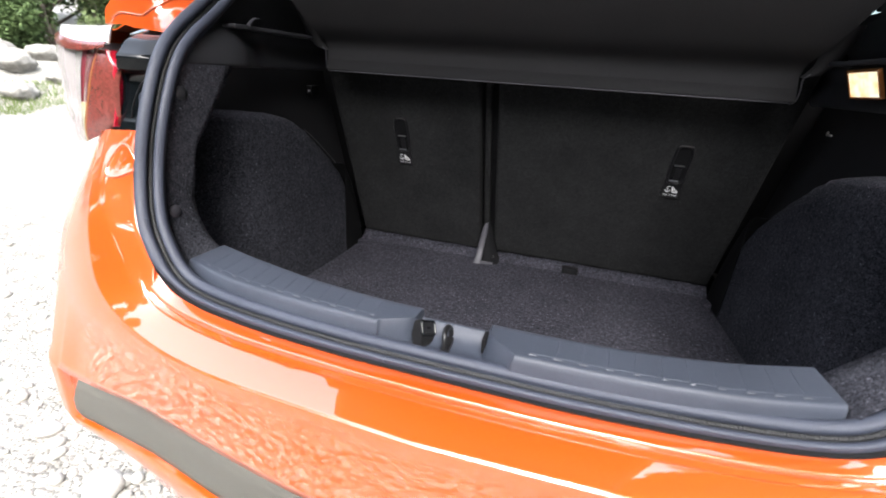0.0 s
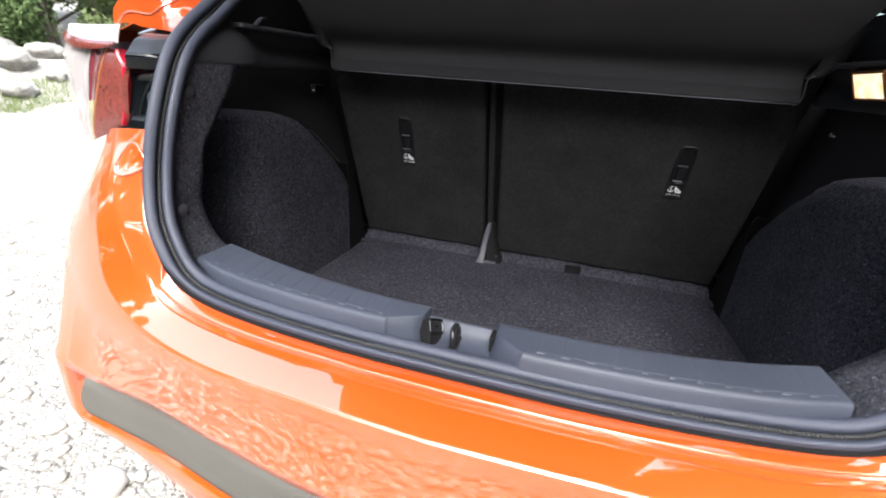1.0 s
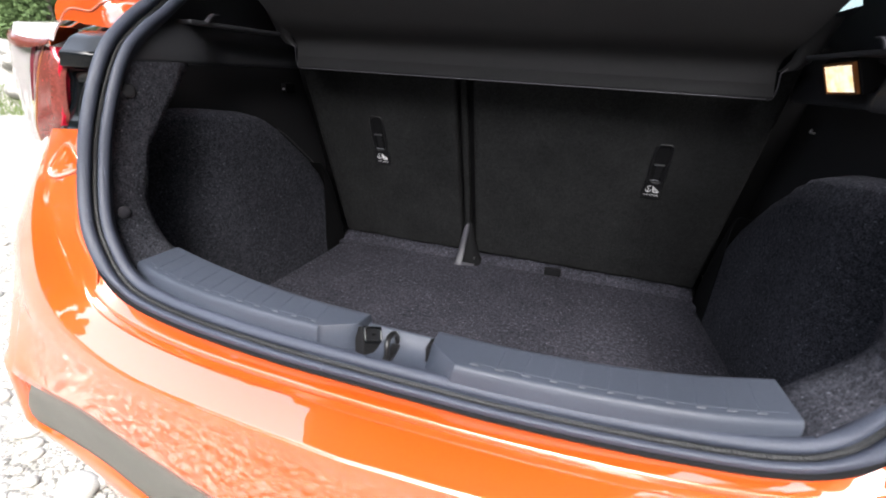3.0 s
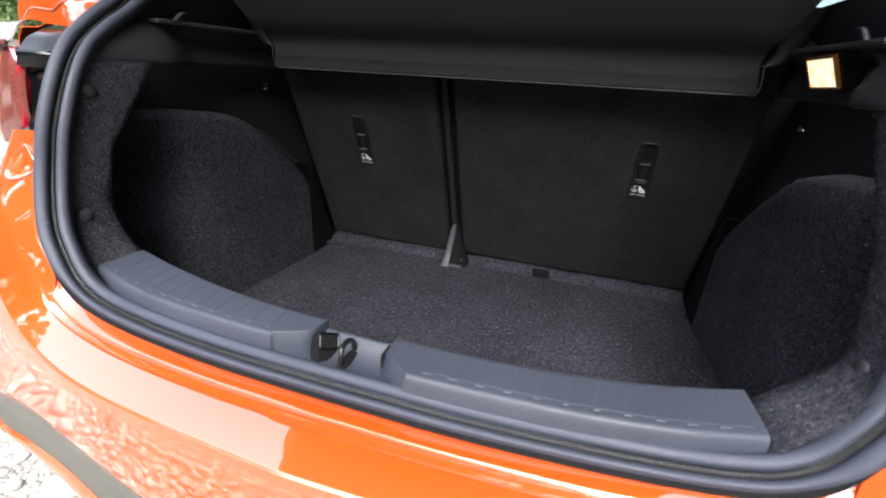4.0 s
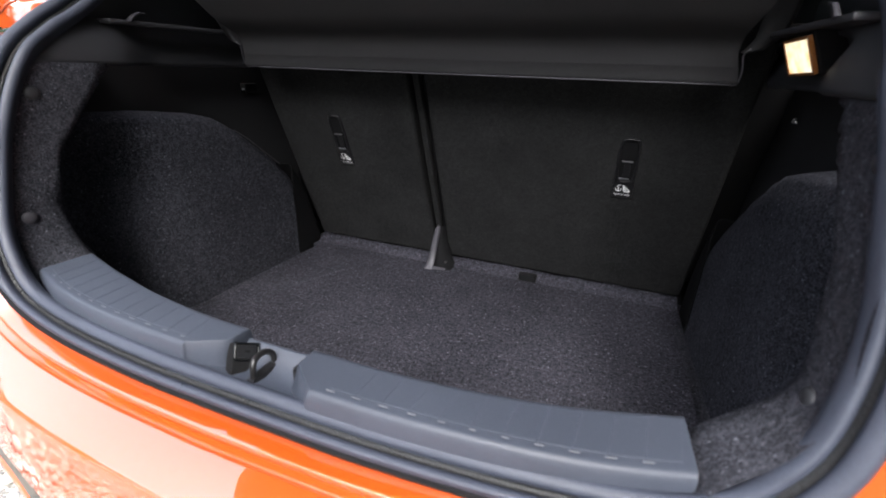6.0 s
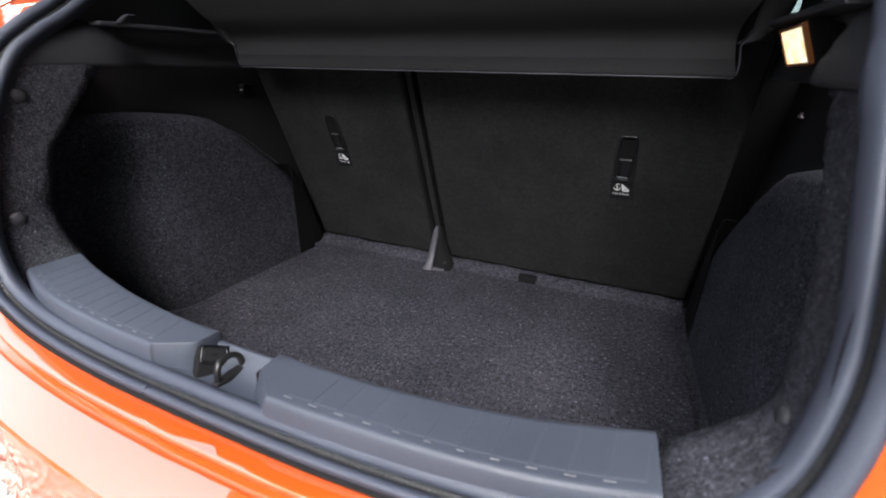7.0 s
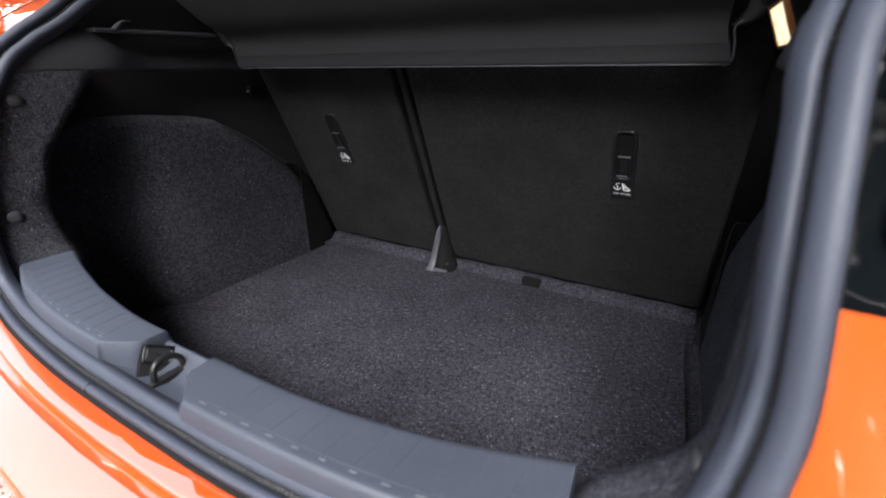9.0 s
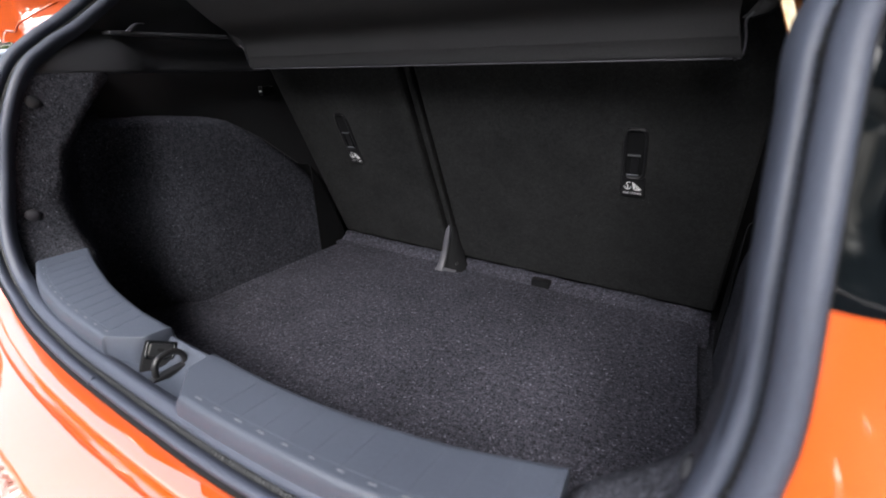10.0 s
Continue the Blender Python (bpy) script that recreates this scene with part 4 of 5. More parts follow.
for s in (1, -1):
    sheet("front_window", [[Vector((s * (0.665 + 0.07 * (1.52 - z) / 0.4), y, z)) for y, z in ((2.30, zz), (2.30 + (1.0 - (zz - 1.12) / 0.42) * 0.35, zz), (2.40 + (1.0 - (zz - 1.12) / 0.42) * 0.68, zz))] for zz in (1.12, 1.25, 1.38, 1.52)], DARK_GLASS, car, "dark front side window", 0.004, flip=s > 0)
    wheel = link_mesh("wheel", [], [], TYRE, car, "front wheel with alloy rim")
    for name, mat, prof in (("tyre", TYRE, [(0.225, -0.10), (0.30, -0.11), (0.325, -0.085), (0.335, -0.05), (0.335, 0.05), (0.325, 0.085), (0.30, 0.11), (0.225, 0.10)]), ("rim", ALLOY, [(0.23, 0.10), (0.21, 0.09), (0.20, 0.03), (0.08, 0.05), (0.03, 0.07), (0.001, 0.07)])):
        rows = [[Vector((s * (0.79 + w), 3.72 + r * math.cos(2 * math.pi * k / 40), 0.335 + r * math.sin(2 * math.pi * k / 40))) for k in range(40)] for r, w in prof]
        sheet(name, rows, mat, wheel, closed=True)
box("under_tray", (-0.62, 0.66, 0.50), (0.62, 2.30, 0.545), BLACK_HOLE, car, "dark underbody", 0.004)

# seat backs: two carpeted panels leaning back
LEAN_SLOPE = 0.42
SEAT_UP = Vector((0, -LEAN_SLOPE, 1)).normalized()
SEAT_OUT = Vector((0, -1, -LEAN_SLOPE)).normalized()
SEAT_FOOT = Vector((0, 1.400, 0.602))

SEAT_M = Matrix(((1, 0, 0, 0), (0, SEAT_UP.y, SEAT_OUT.y, SEAT_FOOT.y), (0, SEAT_UP.z, SEAT_OUT.z, SEAT_FOOT.z), (0, 0, 0, 1)))


def seat_back(x0, x1, tether_x):
    bm = bmesh.new()
    box_bm(bm, (x0, 0.0, -0.09), (x1, 0.66, 0.0), 0.012, 3)
    ob = part("seat_back", bm, SEAT_CARPET, car, "black carpeted rear of a folding seat back")
    ob.data.transform(SEAT_M)
    # tether anchor: a recessed cup with bar and printed plate
    v0, w = 0.297, 0.0195
    def seat_box(name, lo, hi, mat, label, bevel=0.002):
        b = bmesh.new()
        box_bm(b, lo, hi, bevel, 2)
        o = part(name, b, mat, ob, label)
        o.data.transform(SEAT_M)
        return o
    t = tether_x
    bezel = [(t + 0.98 * w * math.copysign(abs(math.cos(a)) ** 0.42, math.cos(a)), v0 + 0.080 + 0.051 * math.copysign(abs(math.sin(a)) ** 0.42, math.sin(a))) for a in [2 * math.pi * (k + 0.5) / 36 for k in range(36)]]
    sheet("anchor_frame", [[SEAT_M @ Vector((t + (x - t) * fx, v0 + 0.080 + (y - v0 - 0.080) * fy, h)) for x, y in bezel] for fx, fy, h in ((1.06, 1.02, -0.001), (1.05, 1.02, 0.0030), (0.98, 0.995, 0.0046), (0.84, 0.945, 0.0044), (0.78, 0.92, 0.0016))], ANCHOR, ob, "rounded black plastic rim of the anchor cup", closed=True, flip=True)
    # flat near-black plate gives the cup its shaded depth
    seat_box("anchor_cup", (t - w + 0.004, v0 + 0.034, 0.0003), (t + w - 0.004, v0 + 0.125, 0.0012), BLACK_HOLE, "near-black plate for the shade in the anchor cup", 0.0003)
    seat_box("anchor_plate", (t - w - 0.001, v0 - 0.012, 0), (t + w + 0.001, v0 + 0.036, 0.003), ANCHOR, "black plastic plate", 0.0014)
    seat_box("anchor_bar", (t - 0.012, v0 + 0.078, 0.0012), (t + 0.010, v0 + 0.081, 0.005), ALLOY, "bright anchor bar", 0.0008)
    seat_box("anchor_edge", (t - 0.012, v0 + 0.0365, 0.002), (t + 0.008, v0 + 0.0395, 0.0045), GREY_MARK, "pale plate edge", 0.0008)
    seat_box("anchor_tongue", (t - 0.006, v0 + 0.042, 0.0012), (t + 0.007, v0 + 0.074, 0.003), ANCHOR, "black tongue", 0.001)
    # pictogram and words
    bm = bmesh.new()
    def poly(pts):
        f = [bm.verts.new((t + x, v0 + y, 0.0034)) for x, y in pts]
        bm.faces.new(f)
    poly([(-0.0012, 0.022), (0.0012, 0.022), (0.004, 0.006), (0.0016, 0.006)])
    poly([(0.0035, 0.0042), (0.013, 0.0042), (0.0152, 0.0068), (0.0146, 0.0082), (0.0040, 0.0068)])
    for k in range(5):
        x0p = 0.0018 + 0.0026 * k
        poly([(x0p, 0.021 - 0.0024 * k), (x0p + 0.0020, 0.0196 - 0.0024 * k), (x0p + 0.0034, 0.0088 - 0.0003 * k), (x0p + 0.0018, 0.0088 - 0.0003 * k)])
    arc = [(-0.0085 + 0.0062 * math.cos(a), 0.0112 + 0.0062 * math.sin(a)) for a in [math.pi * (1.08 + 0.84 * k / 10) for k in range(11)]]
    inner = [(-0.0085 + 0.0044 * math.cos(a), 0.0112 + 0.0044 * math.sin(a)) for a in [math.pi * (1.08 + 0.84 * k / 10) for k in range(11)]]
    for k in range(10):
        poly([arc[k], arc[k + 1], inner[k + 1], inner[k]])
    poly([(-0.0094, 0.006), (-0.0076, 0.006), (-0.0076, 0.0165), (-0.0094, 0.0165)])
    poly([(-0.0158, 0.0108), (-0.0122, 0.0108), (-0.0150, 0.0135)])
    poly([(-0.0048, 0.0108), (-0.0012, 0.0108), (-0.0020, 0.0135)])
    ring = [(-0.0060 + 0.0060 * math.cos(a), 0.0165 + 0.0060 * math.sin(a)) for a in [math.pi * (1.0 - 0.62 * k / 8) for k in range(9)]]
    rin = [(-0.0060 + 0.0044 * math.cos(a), 0.0165 + 0.0044 * math.sin(a)) for a in [math.pi * (1.0 - 0.62 * k / 8) for k in range(9)]]
    for k in range(8):
        poly([ring[k], ring[k + 1], rin[k + 1], rin[k]])
    o = part("pictogram", bm, WHITE_MARK, ob, "white printed seat and anchor pictogram")
    o.data.transform(SEAT_M)
    cu = bpy.data.curves.new("words", "FONT")
    cu.body, cu.size, cu.align_x = "TOP TETHER", 0.0066, "CENTER"
    tmp = bpy.data.objects.new("words_source", cu)
    scene.collection.objects.link(tmp)
    me = bpy.data.meshes.new_from_object(tmp.evaluated_get(bpy.context.evaluated_depsgraph_get()))
    bpy.data.objects.remove(tmp)
    me.transform(SEAT_M @ Matrix.Translation((t, v0 - 0.0052, 0.0034)) @ Matrix.Diagonal((0.86, 1, 1, 1)))
    me.materials.clear()
    me.materials.append(WHITE_MARK)
    wo = new("printed_words", me)
    wo.parent = ob
    wo["label"] = "white printed words TOP TETHER"
    return ob


# black boards added beside the seat backs to stop window light leaking through
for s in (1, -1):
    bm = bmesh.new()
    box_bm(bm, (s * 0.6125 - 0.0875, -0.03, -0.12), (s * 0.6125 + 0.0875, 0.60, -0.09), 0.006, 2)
    part("seat_light_stop", bm, BLACK_HOLE, car, "black board added to stop light beside the seat back").data.transform(SEAT_M)
seat_back(-0.525, -0.124, -0.342)
seat_back(-0.083, 0.53, 0.349)
# near-black block for the shade between the seat backs, and the strip in it
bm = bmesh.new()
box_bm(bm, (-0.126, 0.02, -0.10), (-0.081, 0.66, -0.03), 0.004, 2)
part("seat_gap", bm, BLACK_HOLE, car, "near-black block for the shaded gap between the seat backs").data.transform(SEAT_M)
bm = bmesh.new()
box_bm(bm, (-0.116, 0.03, -0.06), (-0.100, 0.66, -0.012), 0.005, 3)
part("gap_strip", bm, SEAT_CARPET, car, "narrow black strip in the seat gap").data.transform(SEAT_M)

# load floor: a carpeted board that lifts out
floor_board = new("boot_floor")
tagged(floor_board, "black flecked carpet load floor lying in the car boot", "boot floor")
bm = bmesh.new()
outline = [(-0.525, 0.64), (0.53, 0.64), (0.524, 1.02), (0.508, 1.322), (0.528, 1.322), (0.528, 1.345), (0.522, 1.376), (-0.525, 1.376), (-0.525, 1.345), (-0.505, 1.335), (-0.522, 1.02)]
top = [bm.verts.new((x, y, 0.583)) for x, y in outline]
face = bm.faces.new(top)
ext = bmesh.ops.extrude_face_region(bm, geom=[face])
for v in [g for g in ext["geom"] if isinstance(g, bmesh.types.BMVert)]:
    v.co.z -= 0.0225
part("carpet", bm, CARPET, floor_board, "black flecked carpet")
seam = spline([(-0.442, 0.70, 0.5838), (-0.434, 0.866, 0.5838), (-0.414, 1.006, 0.5838), (-0.363, 1.15, 0.5838), (-0.330, 1.22, 0.5838)], 6)
sheet("seam", [[p + Vector((-0.009, 0, -0.0015)), p + Vector((-0.004, 0, 0.0012)), p + Vector((0.001, 0, 0.0016)), p + Vector((0.004, 0, -0.0015))] for p in seam], CARPET, floor_board, "faint fold pressed into the carpet")
# carpet flap that climbs to the seat
rows = []
for k in range(41):
    x = -0.52 + 1.045 * k / 40
    wob = 0.0015 * math.sin(k * 1.7) + 0.001 * math.sin(k * 0.6)
    rows.append([Vector((x, 1.366, 0.5805)), Vector((x, 1.370 + wob, 0.586)), Vector((x, 1.384 + wob, 0.596 + 0.3 * wob)), Vector((x, 1.396, 0.606 + wob)), Vector((x, 1.402, 0.600))])
sheet("flap", rows, CARPET, floor_board, "carpet flap folded up to the seat")
box("pull_tab", (0.132, 1.366, 0.582), (0.179, 1.388, 0.6005), BLACK_HOLE, floor_board, "black fabric pull tab", 0.003, Matrix.Identity(4))
box("boot_base", (-0.72, 0.61, 0.546), (0.72, 1.45, 0.5605), SIDE_CARPET, car, "dark floor below the load board", 0.002)

# hinge cover between the seats
blade = []
for y, z, w, x in ((1.322, 0.584, 0.013, -0.118), (1.330, 0.592, 0.0105, -0.117), (1.341, 0.612, 0.0095, -0.115), (1.350, 0.640, 0.009, -0.113), (1.355, 0.668, 0.0085, -0.110), (1.357, 0.690, 0.007, -0.107), (1.360, 0.704, 0.003, -0.104)):
    blade.append([Vector((x - w, y + 0.02, z)), Vector((x - w, y + 0.002, z)), Vector((x - w * 0.6, y, z)), Vector((x + w * 0.6, y, z)), Vector((x + w, y + 0.002, z)), Vector((x + w, y + 0.006, z))])
sheet("hinge_cover", blade, FOOT_MAT, car, "grey plastic seat hinge cover")
rows = []
for k in range(7):
    t = k / 6
    rows.append([Vector((-0.116 + 0.045 * t, 1.322 + 0.012 * t, 0.5835 + 0.002 * (1 - t))), Vector((-0.116 + 0.045 * t, 1.326 + 0.012 * t, 0.589 - 0.002 * t)), Vector((-0.116 + 0.045 * t, 1.334 + 0.012 * t, 0.590 - 0.003 * t))])
sheet("hinge_foot", rows, FOOT_MAT, car, "grey foot of the hinge cover")
# near-black block paints the shade in the cover's open right side
block = []
for z, x0, x1, y in ((0.583, -0.110, -0.058, 1.336), (0.592, -0.110, -0.060, 1.339), (0.605, -0.109, -0.070, 1.344), (0.63, -0.107, -0.078, 1.352), (0.66, -0.105, -0.086, 1.359), (0.69, -0.103, -0.093, 1.363), (0.702, -0.102, -0.097, 1.367)):
    block.append([Vector((x0, y + 0.04, z)), Vector((x0, y, z)), Vector((0.5 * (x0 + x1), y + 0.002, z)), Vector((x1, y + 0.008, z)), Vector((x1 + 0.003, y + 0.04, z))])
sheet("cover_shade", block, BLACK_HOLE, car, "near-black block for the shade in the hinge cover's open side")
tube("hinge_pin", [(-0.075, 1.346, 0.603), (-0.074, 1.352, 0.603)], 0.003, STEEL, car, "small steel hinge pin", 10)

# boot lamp, on the right side trim
LAMP_C = Vector((0.510, 0.978, 1.1385))
LAMP_N = Vector((-0.916, -0.06, -0.40)).normalized()
LAMP_U = (Vector((0, 1, 0)) - LAMP_N * LAMP_N.y).normalized()
LAMP_V = LAMP_U.cross(LAMP_N)
if LAMP_V.z < 0:
    LAMP_V = -LAMP_V
LAMP_M = Matrix((
    (LAMP_U.x, LAMP_V.x, LAMP_N.x, LAMP_C.x),
    (LAMP_U.y, LAMP_V.y, LAMP_N.y, LAMP_C.y),
    (LAMP_U.z, LAMP_V.z, LAMP_N.z, LAMP_C.z), (0, 0, 0, 1)))
lamp_house = box("boot_lamp", (-0.041, -0.025, -0.03), (0.041, 0.025, -0.001), BLACK_HOLE, car, "lit boot lamp in a black housing", 0.003, LAMP_M)
box("lens", (-0.036, -0.020, -0.002), (0.036, 0.020, 0.003), LAMP_GLOW, lamp_house, "warm glowing ribbed lens", 0.002, LAMP_M)
for x0, y0, x1, y1 in ((-0.038, -0.022, 0.038, -0.0185), (-0.038, 0.0185, 0.038, 0.022), (-0.038, -0.0185, -0.0345, 0.0185), (0.0345, -0.0185, 0.038, 0.0185)):
    box("lens_rim", (x0, y0, -0.002), (x1, y1, 0.0042), LAMP_RIM, lamp_house, "amber plastic rim of the lens", 0.001, LAMP_M)

# ---- parcel shelf, raised on its pivots ----
shelf = new("parcel_shelf")
shelf.location = (0, 0, 0)
tagged(shelf, "black felt parcel shelf tilted up above the seat backs", "parcel shelf")


prof = [(1.132, 1.104), (1.112, 1.101), (1.106, 1.1035), (1.104, 1.108), (1.100, 1.124), (1.0985, 1.1255), (1.0975, 1.128), (1.092, 1.146), (1.086, 1.158), (1.078, 1.166), (1.066, 1.172), (1.05, 1.180), (1.03, 1.195), (0.98, 1.245), (0.92, 1.31), (0.86, 1.375), (0.80, 1.44)]
rows = []
for k, (y, z) in enumerate(prof):
    half = 0.476 - 0.012 * smooth01(1.10, 1.15, z) + 0.03 * smooth01(1.16, 1.24, z)
    rows.append([Vector((half * (-1 + 2 * i / 40), y + 0.003 * (1 - math.cos(math.pi * 2 * i / 40)) * 0.2, z)) for i in range(41)])
sheet("panel", rows, SHELF_MAT, shelf, "black felt-faced board with a turned-down edge", 0.008, flip=False)
for s in (1, -1):
    # pale tube puts the gloss along the board's end into colour
    tube("end_edge", spline([(s * 0.468, 1.110, 1.1005), (s * 0.4745, 1.107, 1.1045), (s * 0.4765, 1.1045, 1.112), (s * 0.4755, 1.1, 1.126), (s * 0.472, 1.094, 1.143), (s * 0.478, 1.089, 1.151)], 4), 0.0013, FOOT_MAT, shelf, "pale line for the sheen on the board's end", 6)
    lug = []
    for y, z, x, w in ((1.092, 1.146, 0.472, 0.006), (1.090, 1.151, 0.484, 0.012), (1.088, 1.165, 0.496, 0.015), (1.08, 1.185, 0.500, 0.018), (1.066, 1.205, 0.502, 0.017), (1.045, 1.225, 0.503, 0.014)):
        lug.append([Vector((s * (x - w), y + 0.008, z)), Vector((s * (x - w * 0.6), y, z)), Vector((s * (x + w * 0.5), y, z)), Vector((s * (x + w), y + 0.006, z)), Vector((s * (x + w), y + 0.03, z))])
    sheet("pivot_lug", lug, SHELF_MAT, shelf, "black plastic pivot lug", flip=s < 0)

tube("hem", [(-0.466 + 0.932 * k / 20, 1.1065, 1.1020) for k in range(21)], 0.0011, FOOT_MAT, shelf, "paler stitched hem of the board", 6)

# ---- raised tailgate, mirrored in the paint ----
gate = link_mesh("tailgate", [], [], PAINT, car, "raised orange tailgate lined in black")
rows_out, rows_in = [], []
for k in range(13):
    t = k / 12
    y = 1.06 - 1.10 * t
    z = 1.58 + 0.46 * t - 0.04 * math.sin(math.pi * t)
    half = 0.53 + 0.03 * math.sin(math.pi * min(1, t * 1.1)) - 0.10 * smooth01(0.85, 1.0, t)
    rows_in.append([Vector((half * u, y, z + 0.03 * u * u)) for u in (-1, -0.9, -0.6, -0.3, 0, 0.3, 0.6, 0.9, 1)])
    rows_out.append([Vector((half * 1.03 * u, y, z + 0.07 - 0.04 * u * u)) for u in (-1, -0.9, -0.6, -0.3, 0, 0.3, 0.6, 0.9, 1)])
sheet("lining", rows_in, TRIM_BLACK, gate, "black tailgate lining", 0.01)
sheet("skin", rows_out, PAINT, gate, "orange tailgate skin", 0.004, flip=True)

# ---- ground, stones, bank, bushes ----
rng = random.Random(7)


def ground_material():
    m, nt, b = nodes_of("gravel_ground")
    tc = nt.nodes.new("ShaderNodeTexCoord")
    vor = nt.nodes.new("ShaderNodeTexVoronoi")
    vor.inputs["Scale"].default_value = 28
    nt.links.new(tc.outputs["Object"], vor.inputs["Vector"])
    vor2 = nt.nodes.new("ShaderNodeTexVoronoi")
    vor2.inputs["Scale"].default_value = 75
    nt.links.new(tc.outputs["Object"], vor2.inputs["Vector"])
    wide = noise_node(nt, 0.6, 4, 0.6)
    fine = noise_node(nt, 60, 4, 0.65)
    # darker towards the cell edges, painting the shade between stones
    c1 = ramp(nt, vor.outputs["Distance"], [(0.0, (0.35, 0.338, 0.305)), (0.55, (0.31, 0.30, 0.27)), (0.85, (0.20, 0.192, 0.17))])
    c2 = ramp(nt, fine.outputs[0], [(0.3, (0.72, 0.72, 0.71)), (0.7, (1.08, 1.08, 1.08))])
    c3 = ramp(nt, wide.outputs[0], [(0.35, (0.80, 0.80, 0.78)), (0.65, (1.0, 1.0, 1.0))])
    nt.links.new(mix(nt, 1.0, mix(nt, 1.0, c1, c2, "MULTIPLY"), c3, "MULTIPLY"), b.inputs["Base Color"])
    b.inputs["Roughness"].default_value = 0.9
    add = nt.nodes.new("ShaderNodeMath")
    add.operation = "ADD"
    nt.links.new(vor.outputs["Distance"], add.inputs[0])
    nt.links.new(vor2.outputs["Distance"], add.inputs[1])
    inv = nt.nodes.new("ShaderNodeMath")
    inv.operation = "MULTIPLY"
    inv.inputs[1].default_value = -1
    nt.links.new(add.outputs[0], inv.inputs[0])
    bump(nt, b, inv.outputs[0], 1.0, 0.013)
    return m


def stone_material():
    m, nt, b = nodes_of("river_stone")
    oi = nt.nodes.new("ShaderNodeObjectInfo")
    geo = nt.nodes.new("ShaderNodeNewGeometry")
    add = nt.nodes.new("ShaderNodeMath")
    add.operation = "ADD"
    nt.links.new(oi.outputs["Random"], add.inputs[0])
    nt.links.new(geo.outputs["Random Per Island"], add.inputs[1])
    fr = nt.nodes.new("ShaderNodeMath")
    fr.operation = "FRACT"
    nt.links.new(add.outputs[0], fr.inputs[0])
    base = ramp(nt, fr.outputs[0], [(0.0, (0.31, 0.302, 0.28)), (0.4, (0.38, 0.371, 0.345)), (0.75, (0.45, 0.44, 0.41)), (1.0, (0.36, 0.335, 0.30))])
    n = noise_node(nt, 40, 5, 0.65)
    c2 = ramp(nt, n.outputs[0], [(0.3, (0.72, 0.72, 0.72)), (0.7, (1.05, 1.05, 1.05))])
    nt.links.new(mix(nt, 1.0, base, c2, "MULTIPLY"), b.inputs["Base Color"])
    b.inputs["Roughness"].default_value = 0.85
    bump(nt, b, n.outputs[0], 0.5, 0.003)
    return m


GROUND = ground_material()
STONE = stone_material()
GRASS = surface("grass_blades", (0.075, 0.11, 0.030), (0.13, 0.17, 0.055), 30, 0.8, spec=0.15)
LEAF_A = surface("leaf_green", (0.045, 0.075, 0.028), (0.085, 0.125, 0.045), 5, 0.7, spec=0.15, coarse=0.8)
LEAF_B = surface("leaf_olive", (0.055, 0.08, 0.032), (0.11, 0.14, 0.055), 5, 0.7, spec=0.15, coarse=0.8)
BARK = surface("bark", (0.07, 0.055, 0.04), (0.14, 0.115, 0.09), 25, 0.9, bump_scale=40, bump_depth=0.02)
ROCK = surface("bank_rock", (0.13, 0.125, 0.112), (0.30, 0.288, 0.262), 6, 0.9, bump_scale=9, bump_depth=0.06, coarse=1.2)


def bank_height(x, y):
    d = math.hypot(x + 1.0, y - 0.5)
    toward = -x * 0.8 + y * 0.6
    rise = smooth01(10.2, 13.5, toward) * 0.75 + smooth01(14, 45, toward) * 4.0
    return rise + (0.012 * noise.noise((x * 1.3, y * 1.3, 0)) if d < 9 else 0.25 * noise.noise((x * 0.35, y * 0.35, 0)) * smooth01(10, 14, toward) + 0.02 * noise.noise((x * 1.3, y * 1.3, 0)))


coords = [-400, -200, -100, -60] + [-40 + 2 * k for k in range(12)] + [-16 + 0.5 * k for k in range(64)] + [16 + 4 * k for k in range(8)] + [60, 100, 200, 400]
rows = [[Vector((x, y, bank_height(x, y))) for x in coords] for y in coords]
ground = sheet("ground", rows, GROUND, None)
tagged(ground, "pale gravel and river stones in daylight", "ground", kind="structure")


def stone_mesh(seed, rough=0.22):
    r = random.Random(seed)
    bm = bmesh.new()
    bmesh.ops.create_icosphere(bm, subdivisions=2, radius=0.5)
    off = Vector((r.random() * 50, r.random() * 50, r.random() * 50))
    sc = Vector((1.0, r.uniform(0.65, 0.95), r.uniform(0.42, 0.65)))
    for v in bm.verts:
        k = 1 + rough * noise.noise(v.co * 2.2 + off)
        v.co = Vector((v.co.x * sc.x, v.co.y * sc.y, v.co.z * sc.z)) * k
    me = bpy.data.meshes.new("stone")
    bm.to_mesh(me)
    bm.free()
    me.shade_smooth()
    me.materials.append(STONE)
    return me


stone_shapes = [stone_mesh(k) for k in range(10)]
near = []
while len(near) < 290:
    x, y = rng.uniform(-2.6, -0.78), rng.uniform(0.35, 2.6)
    size = rng.choice((0.025, 0.03, 0.04, 0.05, 0.065, 0.10)) * rng.uniform(0.8, 1.3)
    if x < -1.75:
        size *= 0.6
    if math.hypot(x + 1.1, y - 0.75) > 1.9 or any((x - a) ** 2 + (y - b) ** 2 < (0.40 * (size + c)) ** 2 for a, b, c in near):
        continue
    near.append((x, y, size))
for x, y, size in near:
    st = new("stone", rng.choice(stone_shapes))
    st.matrix_world = Matrix.LocRotScale((x, y, bank_height(x, y) + size * 0.12), Euler((rng.uniform(-0.2, 0.2), rng.uniform(-0.2, 0.2), rng.uniform(0, 6.28))), (size, size, size))
    st.parent = ground
